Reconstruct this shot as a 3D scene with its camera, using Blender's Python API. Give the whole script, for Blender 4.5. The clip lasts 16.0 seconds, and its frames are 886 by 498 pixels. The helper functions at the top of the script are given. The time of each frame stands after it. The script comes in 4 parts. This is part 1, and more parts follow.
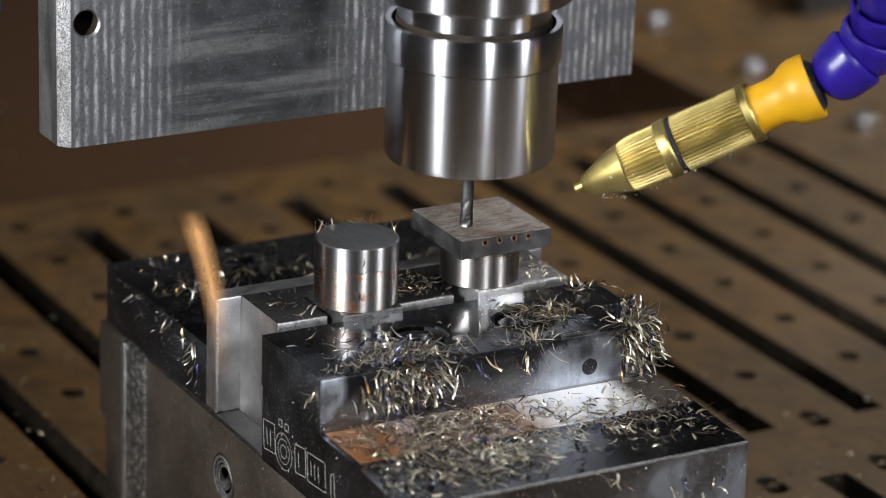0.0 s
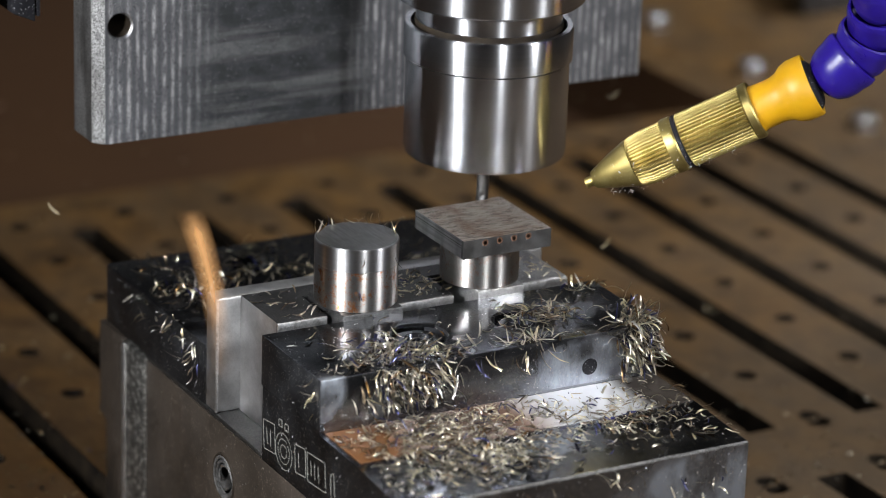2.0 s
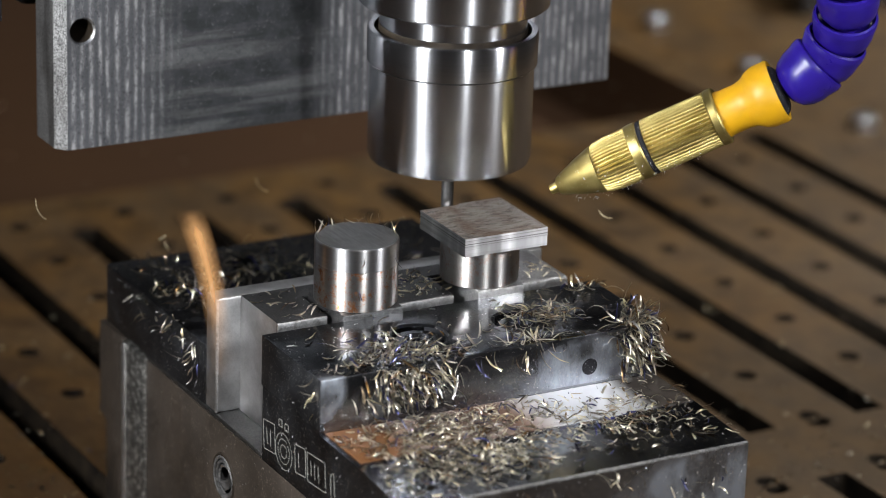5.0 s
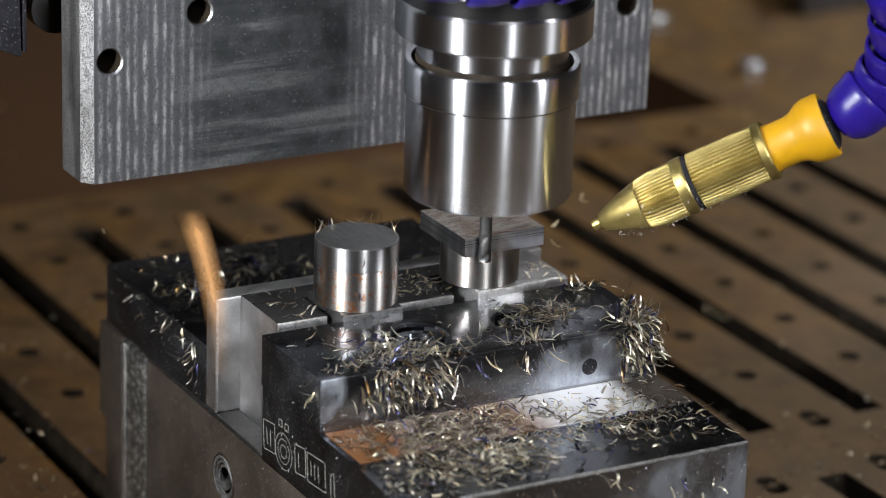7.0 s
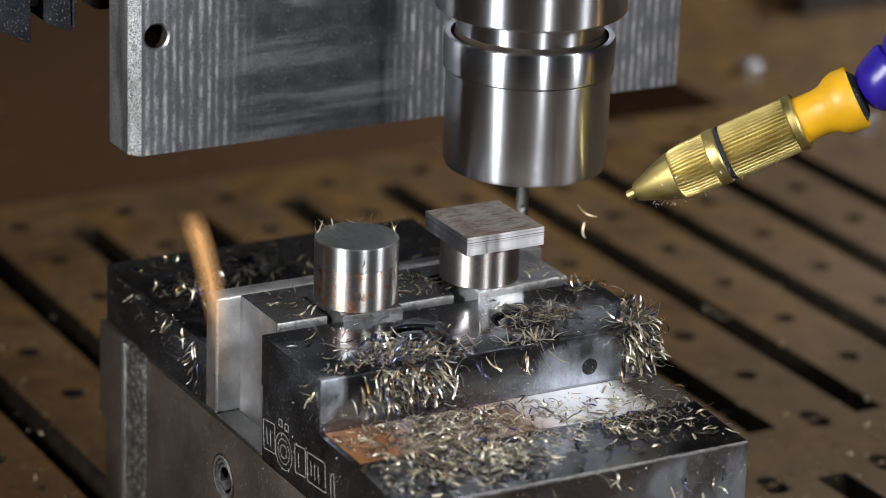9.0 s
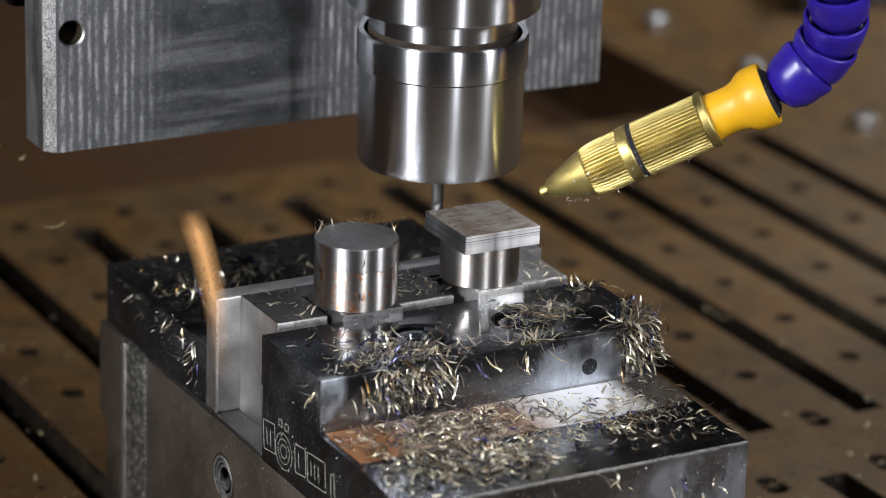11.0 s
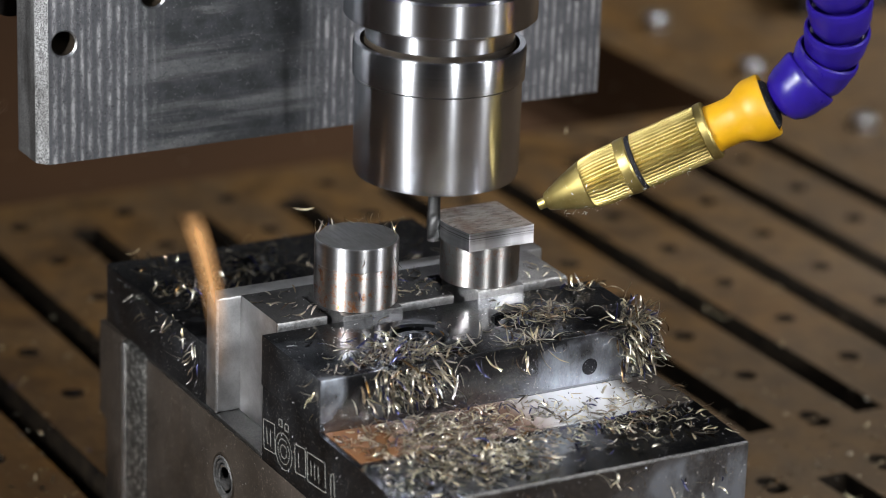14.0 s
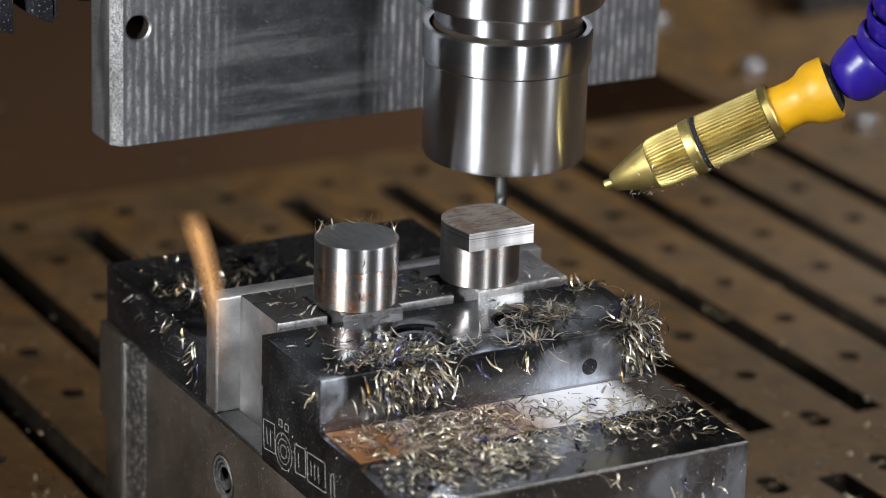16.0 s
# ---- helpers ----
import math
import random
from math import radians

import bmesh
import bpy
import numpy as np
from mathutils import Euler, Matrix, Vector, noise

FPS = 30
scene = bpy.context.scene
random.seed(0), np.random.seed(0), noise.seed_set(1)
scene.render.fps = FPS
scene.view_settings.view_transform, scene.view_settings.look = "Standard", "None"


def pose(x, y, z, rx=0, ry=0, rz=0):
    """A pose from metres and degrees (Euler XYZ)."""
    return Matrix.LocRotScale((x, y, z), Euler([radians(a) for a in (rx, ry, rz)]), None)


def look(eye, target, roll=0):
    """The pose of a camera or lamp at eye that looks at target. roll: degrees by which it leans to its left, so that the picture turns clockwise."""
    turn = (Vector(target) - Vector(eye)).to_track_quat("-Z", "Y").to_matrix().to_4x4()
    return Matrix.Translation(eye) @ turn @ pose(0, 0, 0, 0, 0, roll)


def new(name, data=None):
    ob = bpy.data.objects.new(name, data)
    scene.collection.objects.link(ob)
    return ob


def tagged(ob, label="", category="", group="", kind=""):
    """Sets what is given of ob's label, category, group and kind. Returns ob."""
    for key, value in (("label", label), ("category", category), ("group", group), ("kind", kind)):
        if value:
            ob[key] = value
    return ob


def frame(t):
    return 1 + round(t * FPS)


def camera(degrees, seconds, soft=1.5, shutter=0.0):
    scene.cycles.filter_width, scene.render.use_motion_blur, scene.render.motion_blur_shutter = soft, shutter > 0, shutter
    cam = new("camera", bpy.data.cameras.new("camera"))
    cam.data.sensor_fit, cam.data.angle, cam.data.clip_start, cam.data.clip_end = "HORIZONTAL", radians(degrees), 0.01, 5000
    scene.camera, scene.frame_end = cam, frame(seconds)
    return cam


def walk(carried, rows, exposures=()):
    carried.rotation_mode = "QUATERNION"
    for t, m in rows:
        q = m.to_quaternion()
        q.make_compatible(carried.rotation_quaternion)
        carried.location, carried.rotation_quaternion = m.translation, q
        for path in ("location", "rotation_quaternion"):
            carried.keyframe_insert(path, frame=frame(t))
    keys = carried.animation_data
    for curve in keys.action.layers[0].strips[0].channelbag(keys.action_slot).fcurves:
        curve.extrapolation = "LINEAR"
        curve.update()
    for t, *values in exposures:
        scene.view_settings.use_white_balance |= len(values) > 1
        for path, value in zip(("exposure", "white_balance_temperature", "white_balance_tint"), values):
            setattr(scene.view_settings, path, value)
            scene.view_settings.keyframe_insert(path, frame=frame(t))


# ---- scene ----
# Lengths below are in millimetres; MM turns them into metres. z = 0 is the top of the vise jaws in the plan, the table lies 80 mm lower.
MM = 0.001
TABLE = -80.0


def P(x, y, z):
    return Vector((x * MM, y * MM, (z - TABLE) * MM))


def at(x, y, z, rx=0, ry=0, rz=0):
    return pose(x * MM, y * MM, (z - TABLE) * MM, rx, ry, rz)


# ---------------------------------------------------------------- camera
cam = camera(15.75, 16.0, soft=0.7)
EYE = P(-328.2, -628.1, 275.2)
AIM = P(20.15, -5.66, 12.85)
walk(cam, [(0.0, look(EYE, AIM, 2.02)), (16.0, look(EYE, AIM, 2.02))])
cam.data.dof.use_dof = True
cam.data.dof.focus_distance = 0.751
cam.data.dof.aperture_fstop = 12.5

# ---------------------------------------------------------------- light
world = bpy.data.worlds.new("workshop_air")
scene.world = world
world.use_nodes = True
world.node_tree.nodes["Background"].inputs[0].default_value = (0.55, 0.60, 0.70, 1)
world.node_tree.nodes["Background"].inputs[1].default_value = 0.12


def work_light(name, eye, aim, watts, wide, high, colour, spread=180):
    d = bpy.data.lights.new(name, "AREA")
    d.shape, d.size, d.size_y, d.energy, d.color = "RECTANGLE", wide, high, watts, colour
    d.spread = radians(spread)
    ob = new(name, d)
    ob.matrix_world = look(eye, aim)
    return ob


work_light("work_light_left", P(-400, -160, 190), P(20, 0, 0), 0.46, 0.034, 0.10, (0.97, 0.99, 1.0), 50)
work_light("work_light_front", P(-40, -460, 210), P(30, -10, 0), 1.22, 0.010, 0.08, (0.97, 0.99, 1.0))
work_light("work_light_right", P(330, -370, 260), P(40, -10, 0), 1.75, 0.016, 0.08, (0.97, 0.98, 1.0))
# two unseen fill lamps, added to brighten the table and the dark parts
work_light("table_fill", P(640, 20, 520), P(400, 430, -80), 0.80, 0.06, 0.12, (0.94, 0.97, 1.0), 70)
work_light("ceiling_fill", P(250, 150, 1500), P(200, 150, 0), 7.0, 0.4, 0.4, (1.0, 0.96, 0.9))
scene.view_settings.exposure = 0.015


# ---------------------------------------------------------------- materials
class Mat:
    """A node material with short ways to add noise, ramps, mixes and bump."""

    def __init__(self, name, colour=(0.5, 0.5, 0.5), rough=0.5, metal=0.0):
        self.m = bpy.data.materials.new(name)
        self.m.use_nodes = True
        self.t = self.m.node_tree
        self.b = self.t.nodes["Principled BSDF"]
        self.b.inputs["Base Color"].default_value = (*colour, 1)
        self.b.inputs["Roughness"].default_value = rough
        self.b.inputs["Metallic"].default_value = metal
        self.co = self.t.nodes.new("ShaderNodeTexCoord").outputs["Object"]

    def node(self, kind, **values):
        n = self.t.nodes.new(kind)
        for k, v in values.items():
            n.inputs[k.replace("_", " ")].default_value = v
        return n

    def link(self, a, b):
        self.t.links.new(a, b)

    def coords(self, sx=1, sy=1, sz=1, rz=0):
        n = self.t.nodes.new("ShaderNodeMapping")
        n.inputs["Scale"].default_value = (sx, sy, sz)
        n.inputs["Rotation"].default_value = (0, 0, radians(rz))
        self.link(self.co, n.inputs["Vector"])
        return n.outputs["Vector"]

    def noise(self, scale, detail=4, rough=0.6, co=None):
        n = self.node("ShaderNodeTexNoise", Scale=scale, Detail=detail, Roughness=rough)
        self.link(co or self.co, n.inputs["Vector"])
        return n.outputs["Fac"]

    def ramp(self, fac, *stops):
        n = self.t.nodes.new("ShaderNodeValToRGB")
        e = n.color_ramp.elements
        while len(e) < len(stops):
            e.new(0.5)
        for el, (p, c) in zip(e, stops):
            el.position = p
            el.color = (*c, 1) if isinstance(c, tuple) else (c, c, c, 1)
        self.link(fac, n.inputs["Fac"])
        return n.outputs["Color"]

    def mix(self, fac, a, b):
        n = self.t.nodes.new("ShaderNodeMix")
        n.data_type = "RGBA"
        self.link(fac, n.inputs["Factor"])
        for s, v in ((n.inputs[6], a), (n.inputs[7], b)):
            if isinstance(v, tuple):
                s.default_value = (*v, 1)
            else:
                self.link(v, s)
        return n.outputs[2]

    def set(self, name, out):
        self.link(out, self.b.inputs[name])
        return self

    def bump(self, fac, strength=0.3, depth=0.0002):
        n = self.node("ShaderNodeBump", Strength=strength, Distance=depth)
        self.link(fac, n.inputs["Height"])
        self.link(n.outputs["Normal"], self.b.inputs["Normal"])
        return self


def m_table():
    k = Mat("brown_table_plate", rough=0.55)
    big = k.noise(9, 5)
    grain = k.noise(55, 6, 0.7, k.coords(1, 0.35, 1))
    fine = k.noise(420, 3)
    c = k.mix(k.ramp(big, (0.3, 0.0), (0.7, 1.0)), (0.104, 0.049, 0.010), (0.152, 0.084, 0.027))
    c = k.mix(k.ramp(grain, (0.42, 0.0), (0.62, 1.0)), c, (0.085, 0.050, 0.020))
    c = k.mix(k.ramp(k.noise(75, 6, 0.7), (0.46, 0.0), (0.60, 0.85)), c, (0.040, 0.021, 0.007))
    sep = k.t.nodes.new("ShaderNodeSeparateXYZ")
    k.link(k.co, sep.inputs[0])
    diag = k.t.nodes.new("ShaderNodeMath")
    diag.operation = "SUBTRACT"
    k.link(sep.outputs["X"], diag.inputs[0])
    k.link(sep.outputs["Y"], diag.inputs[1])
    # left side darkened in the colour, imitating the dimmer light there
    left_dim = k.t.nodes.new("ShaderNodeMapRange")
    left_dim.inputs["From Min"].default_value, left_dim.inputs["From Max"].default_value = 0.03, -0.05
    k.link(sep.outputs["X"], left_dim.inputs["Value"])
    dim_mask = k.t.nodes.new("ShaderNodeMath")
    dim_mask.operation = "MULTIPLY"
    k.link(left_dim.outputs[0], dim_mask.inputs[0])
    k.link(k.ramp(k.noise(30, 6, 0.7), (0.36, 0.15), (0.6, 0.8)), dim_mask.inputs[1])
    c = k.mix(dim_mask.outputs[0], c, (0.055, 0.024, 0.005))
    # greyer brown towards the right front
    grey_mask = k.t.nodes.new("ShaderNodeMapRange")
    grey_mask.inputs["From Min"].default_value, grey_mask.inputs["From Max"].default_value = -0.01, 0.14
    grey_mask.inputs["To Max"].default_value = 0.6
    k.link(diag.outputs[0], grey_mask.inputs["Value"])
    c = k.mix(grey_mask.outputs[0], c, (0.112, 0.084, 0.058))
    c = k.mix(k.ramp(fine, (0.62, 0.0), (0.74, 0.7)), c, (0.26, 0.20, 0.13))
    k.set("Base Color", c).set("Roughness", k.ramp(grain, (0.3, 0.42), (0.7, 0.68)))
    return k.bump(fine, 0.25).m


# m_dark without dust: near-black that paints shade into slots, holes and gaps
def m_dark(name="recess_shade", dust=0.0):
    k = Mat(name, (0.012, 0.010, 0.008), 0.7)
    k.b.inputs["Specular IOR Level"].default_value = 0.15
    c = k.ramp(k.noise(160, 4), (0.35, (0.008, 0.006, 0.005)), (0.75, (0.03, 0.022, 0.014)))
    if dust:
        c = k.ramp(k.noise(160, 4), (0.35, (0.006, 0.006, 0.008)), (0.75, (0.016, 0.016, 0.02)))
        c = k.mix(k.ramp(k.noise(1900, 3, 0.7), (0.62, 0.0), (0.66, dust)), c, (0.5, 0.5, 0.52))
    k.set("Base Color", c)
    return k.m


def m_black_steel(name="black_oxide_steel", patches=(), sheen=(0.12, 0.34), tone=1.0):
    """Black-oxide ground steel: dark, smooth, faint scratches and dust. patches: pale places (x, y, z, rx, ry, rz) in
    mm, painted reflections on the jaw front.
    """
    k = Mat(name, rough=0.14, metal=1.0)
    stain = k.noise(45, 5)
    dust = k.noise(1500, 3, 0.7)
    c = k.mix(k.ramp(stain, (0.35, 0.0), (0.7, 1.0)), (0.110 * tone, 0.115 * tone, 0.130 * tone), (0.230 * tone, 0.238 * tone, 0.262 * tone))
    rough = k.ramp(k.noise(90, 5), (0.3, sheen[0]), (0.75, sheen[1]))
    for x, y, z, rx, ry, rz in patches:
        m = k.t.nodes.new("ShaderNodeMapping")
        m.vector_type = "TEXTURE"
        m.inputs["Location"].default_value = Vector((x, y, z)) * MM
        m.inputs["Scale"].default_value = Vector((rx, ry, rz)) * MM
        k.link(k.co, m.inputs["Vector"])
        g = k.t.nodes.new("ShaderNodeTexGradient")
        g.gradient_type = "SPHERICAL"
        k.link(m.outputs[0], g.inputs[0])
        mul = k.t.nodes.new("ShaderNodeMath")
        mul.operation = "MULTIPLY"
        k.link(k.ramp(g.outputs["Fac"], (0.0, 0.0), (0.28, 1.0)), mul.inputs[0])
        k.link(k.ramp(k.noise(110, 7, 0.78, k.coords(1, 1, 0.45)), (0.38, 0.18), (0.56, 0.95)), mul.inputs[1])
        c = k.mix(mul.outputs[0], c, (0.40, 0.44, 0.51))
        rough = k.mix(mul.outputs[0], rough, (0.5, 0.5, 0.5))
    c = k.mix(k.ramp(dust, (0.60, 0.0), (0.64, 0.7)), c, (0.46, 0.45, 0.43))
    k.set("Base Color", c).set("Roughness", rough)
    return k.bump(k.noise(260, 4), 0.05).m


def m_brown_steel():
    """The oily body casting, dark brown with paler rubbed spots."""
    k = Mat("oily_brown_cast_steel", rough=0.42, metal=0.25)
    c = k.mix(k.ramp(k.noise(40, 6), (0.35, 0.0), (0.72, 1.0)), (0.020, 0.016, 0.013), (0.048, 0.038, 0.031))
    c = k.mix(k.ramp(k.noise(1700, 3, 0.7), (0.61, 0.0), (0.66, 0.6)), c, (0.24, 0.20, 0.16))
    k.set("Base Color", c).set("Roughness", k.ramp(k.noise(70, 4), (0.3, 0.3), (0.7, 0.55)))
    return k.bump(k.noise(500, 4), 0.2).m


def m_worn_edge():
    k = Mat("worn_bright_casting_edge", rough=0.4, metal=0.9)
    n = k.noise(520, 5, 0.75)
    k.set("Base Color", k.ramp(n, (0.42, (0.10, 0.098, 0.092)), (0.53, (0.24, 0.235, 0.225)), (0.64, (0.75, 0.74, 0.71))))
    k.set("Roughness", k.ramp(n, (0.3, 0.5), (0.7, 0.28)))
    return k.bump(n, 0.4).m


def m_ground_steel(name="ground_steel", lo=0.33, hi=0.52, scale=(1, 1, 14), rough=(0.2, 0.36), grit=0.0):
    """Bright machined steel with fine grinding lines along one way."""
    k = Mat(name, rough=0.28, metal=1.0)
    lines = k.noise(170, 4, 0.7, k.coords(*scale))
    cloud = k.noise(60, 4)
    c = k.mix(k.ramp(lines, (0.3, 0.0), (0.7, 1.0)), (lo, lo, lo * 1.02), (hi, hi, hi * 1.01))
    c = k.mix(k.ramp(cloud, (0.5, 0.0), (0.85, 1.0)), c, (lo * 0.6, lo * 0.57, lo * 0.54))
    if grit:
        c = k.mix(k.ramp(k.noise(2600, 4, 0.75), (0.46, 0.0), (0.58, grit)), c, (0.05, 0.05, 0.05))
    k.set("Base Color", c).set("Roughness", k.ramp(lines, (0.3, rough[0]), (0.7, rough[1])))
    return k.bump(lines, 0.08).m


def turned(name, base, rough, aniso, rust=0.0):
    """Lathe-turned steel: the grooves run round the axis, so that lamps show as upright streaks."""
    k = Mat(name, base, rough, 1.0)
    rings = k.noise(500, 3, 0.7, k.coords(0.02, 0.02, 3))
    cloud = k.noise(70, 4)
    c = k.mix(k.ramp(rings, (0.3, 0.0), (0.7, 1.0)), tuple(v * 0.86 for v in base), base)
    c = k.mix(k.ramp(cloud, (0.55, 0.0), (0.9, 1.0)), c, tuple(v * 0.7 for v in base))
    if rust:
        spots = k.ramp(k.noise(420, 9, 0.85, k.coords(1, 1, 0.8)), (0.515, 0.0), (0.60, rust))
        c = k.mix(spots, c, (0.34, 0.125, 0.035))
        k.set("Roughness", k.ramp(spots, (0.0, rough), (0.8, rough + 0.2)))
    k.set("Base Color", c)
    k.b.inputs["Anisotropic"].default_value = aniso
    k.b.inputs["Anisotropic Rotation"].default_value = 0.25
    tan = k.t.nodes.new("ShaderNodeTangent")
    tan.direction_type, tan.axis = "RADIAL", "Z"
    k.link(tan.outputs[0], k.b.inputs["Tangent"])
    return k.bump(rings, 0.03).m


def m_aluminium():
    """The head plate: bare aluminium with upright milling bands at its ends and rubbed dark smears between."""
    k = Mat("milled_aluminium", rough=0.5, metal=1.0)
    wave = k.node("ShaderNodeTexWave", Scale=134.0, Distortion=2.2, Detail=2.0, Detail_Scale=1.4)
    k.link(k.coords(1, 0.2, 0.04), wave.inputs["Vector"])
    beads = k.noise(330, 4, 0.7, k.coords(1, 1, 0.35))
    blend = k.t.nodes.new("ShaderNodeMath")
    blend.operation = "MULTIPLY"
    k.link(wave.outputs["Fac"], blend.inputs[0])
    k.link(k.ramp(beads, (0.38, 0.08), (0.66, 1.0)), blend.inputs[1])
    bands = blend.outputs[0]
    smear = k.noise(30, 5, 0.65, k.coords(0.6, 1, 3.2))
    arcs = k.noise(150, 4, 0.6, k.coords(0.06, 1, 1.5, 8))
    pits = k.noise(1300, 6, 0.85)
    mottle = k.noise(170, 5, 0.7)
    sep = k.t.nodes.new("ShaderNodeSeparateXYZ")
    k.link(k.co, sep.inputs[0])
    low = k.t.nodes.new("ShaderNodeMapRange")
    low.inputs["From Min"].default_value, low.inputs["From Max"].default_value = -0.046, -0.060
    k.link(sep.outputs["X"], low.inputs["Value"])
    high = k.t.nodes.new("ShaderNodeMapRange")
    high.inputs["From Min"].default_value, high.inputs["From Max"].default_value = -0.012, -0.002
    k.link(sep.outputs["X"], high.inputs["Value"])
    both = k.t.nodes.new("ShaderNodeMath")
    both.operation, both.use_clamp = "ADD", True
    k.link(low.outputs[0], both.inputs[0])
    k.link(high.outputs[0], both.inputs[1])
    striped = k.ramp(bands, (0.05, (0.17, 0.175, 0.19)), (0.35, (0.27, 0.275, 0.29)), (0.8, (0.68, 0.68, 0.70)))
    rubbed = k.mix(k.ramp(arcs, (0.45, 0.0), (0.57, 1.0)), (0.085, 0.09, 0.095), (0.24, 0.245, 0.25))
    rubbed = k.mix(k.ramp(smear, (0.46, 0.0), (0.56, 0.85)), rubbed, (0.065, 0.07, 0.075))
    c = k.mix(both.outputs[0], rubbed, striped)
    c = k.mix(k.ramp(mottle, (0.44, 0.0), (0.62, 0.4)), c, (0.16, 0.165, 0.18))
    c = k.mix(k.ramp(pits, (0.54, 0.0), (0.60, 0.6)), c, (0.08, 0.08, 0.09))
    c = k.mix(k.ramp(k.noise(1400, 4, 0.8), (0.62, 0.0), (0.67, 0.4)), c, (0.80, 0.81, 0.85))
    k.set("Base Color", c)
    k.set("Roughness", k.ramp(pits, (0.35, 0.42), (0.7, 0.62)))
    return k.bump(pits, 0.6, 0.00015).m


def m_brass():
    k = Mat("brass", rough=0.24, metal=1.0)
    n = k.noise(150, 5)
    c = k.mix(k.ramp(n, (0.35, 0.0), (0.7, 1.0)), (0.28, 0.22, 0.074), (0.41, 0.33, 0.128))
    k.set("Base Color", k.mix(k.ramp(k.noise(1200, 3), (0.66, 0.0), (0.74, 1.0)), c, (0.85, 0.78, 0.60)))
    k.set("Roughness", k.ramp(n, (0.3, 0.36), (0.7, 0.52)))
    return k.bump(k.noise(700, 3), 0.08).m


def m_plastic(name, a, b, rough=0.36):
    k = Mat(name, a, rough)
    k.set("Base Color", k.mix(k.ramp(k.noise(120, 4), (0.35, 0.0), (0.7, 1.0)), a, b))
    k.set("Roughness", k.ramp(k.noise(400, 3), (0.3, rough), (0.75, rough + 0.14)))
    k.b.inputs["Coat Weight"].default_value = 0.03
    k.b.inputs["Subsurface Weight"].default_value = 0.05
    k.b.inputs["Subsurface Radius"].default_value = (0.002, 0.001, 0.0006)
    return k.bump(k.noise(900, 3), 0.06).m


def m_chips():
    """Milling chips: straw, steel and now and then blue temper colours, one tint for each chip."""
    k = Mat("temper_coloured_chip", rough=0.31, metal=1.0)
    g = k.t.nodes.new("ShaderNodeNewGeometry")
    c = k.ramp(g.outputs["Random Per Island"], (0.0, (0.76, 0.67, 0.45)), (0.2, (0.52, 0.48, 0.40)), (0.36, (1.0, 0.95, 0.82)), (0.5, (0.09, 0.08, 0.07)),
               (0.64, (0.54, 0.49, 0.40)), (0.74, (0.20, 0.115, 0.045)), (0.86, (0.05, 0.05, 0.055)), (0.95, (0.07, 0.075, 0.22)), (0.97, (0.42, 0.41, 0.40)), (1.0, (0.6, 0.6, 0.6)))
    k.set("Base Color", c)
    return k.m


def m_rusty_strip():
    """The ground slide surface: bare steel, brown with rust over one half, a reflection painted bright in the middle.
    """
    k = Mat("rust_stained_ground_steel", rough=0.3, metal=0.9)
    n = k.noise(38, 5, 0.6)
    sep = k.t.nodes.new("ShaderNodeSeparateXYZ")
    k.link(k.co, sep.inputs[0])
    half = k.t.nodes.new("ShaderNodeMapRange")
    k.link(sep.outputs["X"], half.inputs["Value"])
    half.inputs["From Min"].default_value, half.inputs["From Max"].default_value = 0.027, 0.017
    add = k.t.nodes.new("ShaderNodeMath")
    add.operation = "MULTIPLY"
    k.link(half.outputs[0], add.inputs[0])
    k.link(k.ramp(n, (0.3, 0.72), (0.55, 1.0)), add.inputs[1])
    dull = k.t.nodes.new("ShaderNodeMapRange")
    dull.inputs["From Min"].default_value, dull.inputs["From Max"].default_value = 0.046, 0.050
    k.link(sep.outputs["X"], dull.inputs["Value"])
    # bright middle paints a reflection; darker colour from 46 mm on
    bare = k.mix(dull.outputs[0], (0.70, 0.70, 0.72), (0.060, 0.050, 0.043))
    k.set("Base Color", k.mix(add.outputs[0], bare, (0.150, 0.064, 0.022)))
    k.set("Metallic", k.ramp(add.outputs[0], (0.1, 0.5), (0.8, 0.2)))
    k.set("Roughness", k.ramp(k.noise(160, 4), (0.3, 0.36), (0.7, 0.52)))
    return k.bump(k.noise(420, 4), 0.2).m


def m_cap_top():
    """Sawn and rust-veined top of the blank that is being milled."""
    k = Mat("sawn_rusty_steel_top", rough=0.42, metal=0.85)
    saw = k.noise(330, 7, 0.8, k.coords(0.9, 5, 1, 12))
    rust = k.noise(120, 6, 0.7)
    c = k.mix(k.ramp(saw, (0.38, 0.0), (0.50, 1.0)), (0.07, 0.062, 0.057), (0.42, 0.375, 0.335))
    c = k.mix(k.ramp(rust, (0.46, 0.0), (0.62, 0.7)), c, (0.17, 0.088, 0.048))
    k.set("Base Color", c).set("Roughness", k.ramp(saw, (0.3, 0.6), (0.7, 0.34)))
    return k.bump(saw, 0.5, 0.0002).m


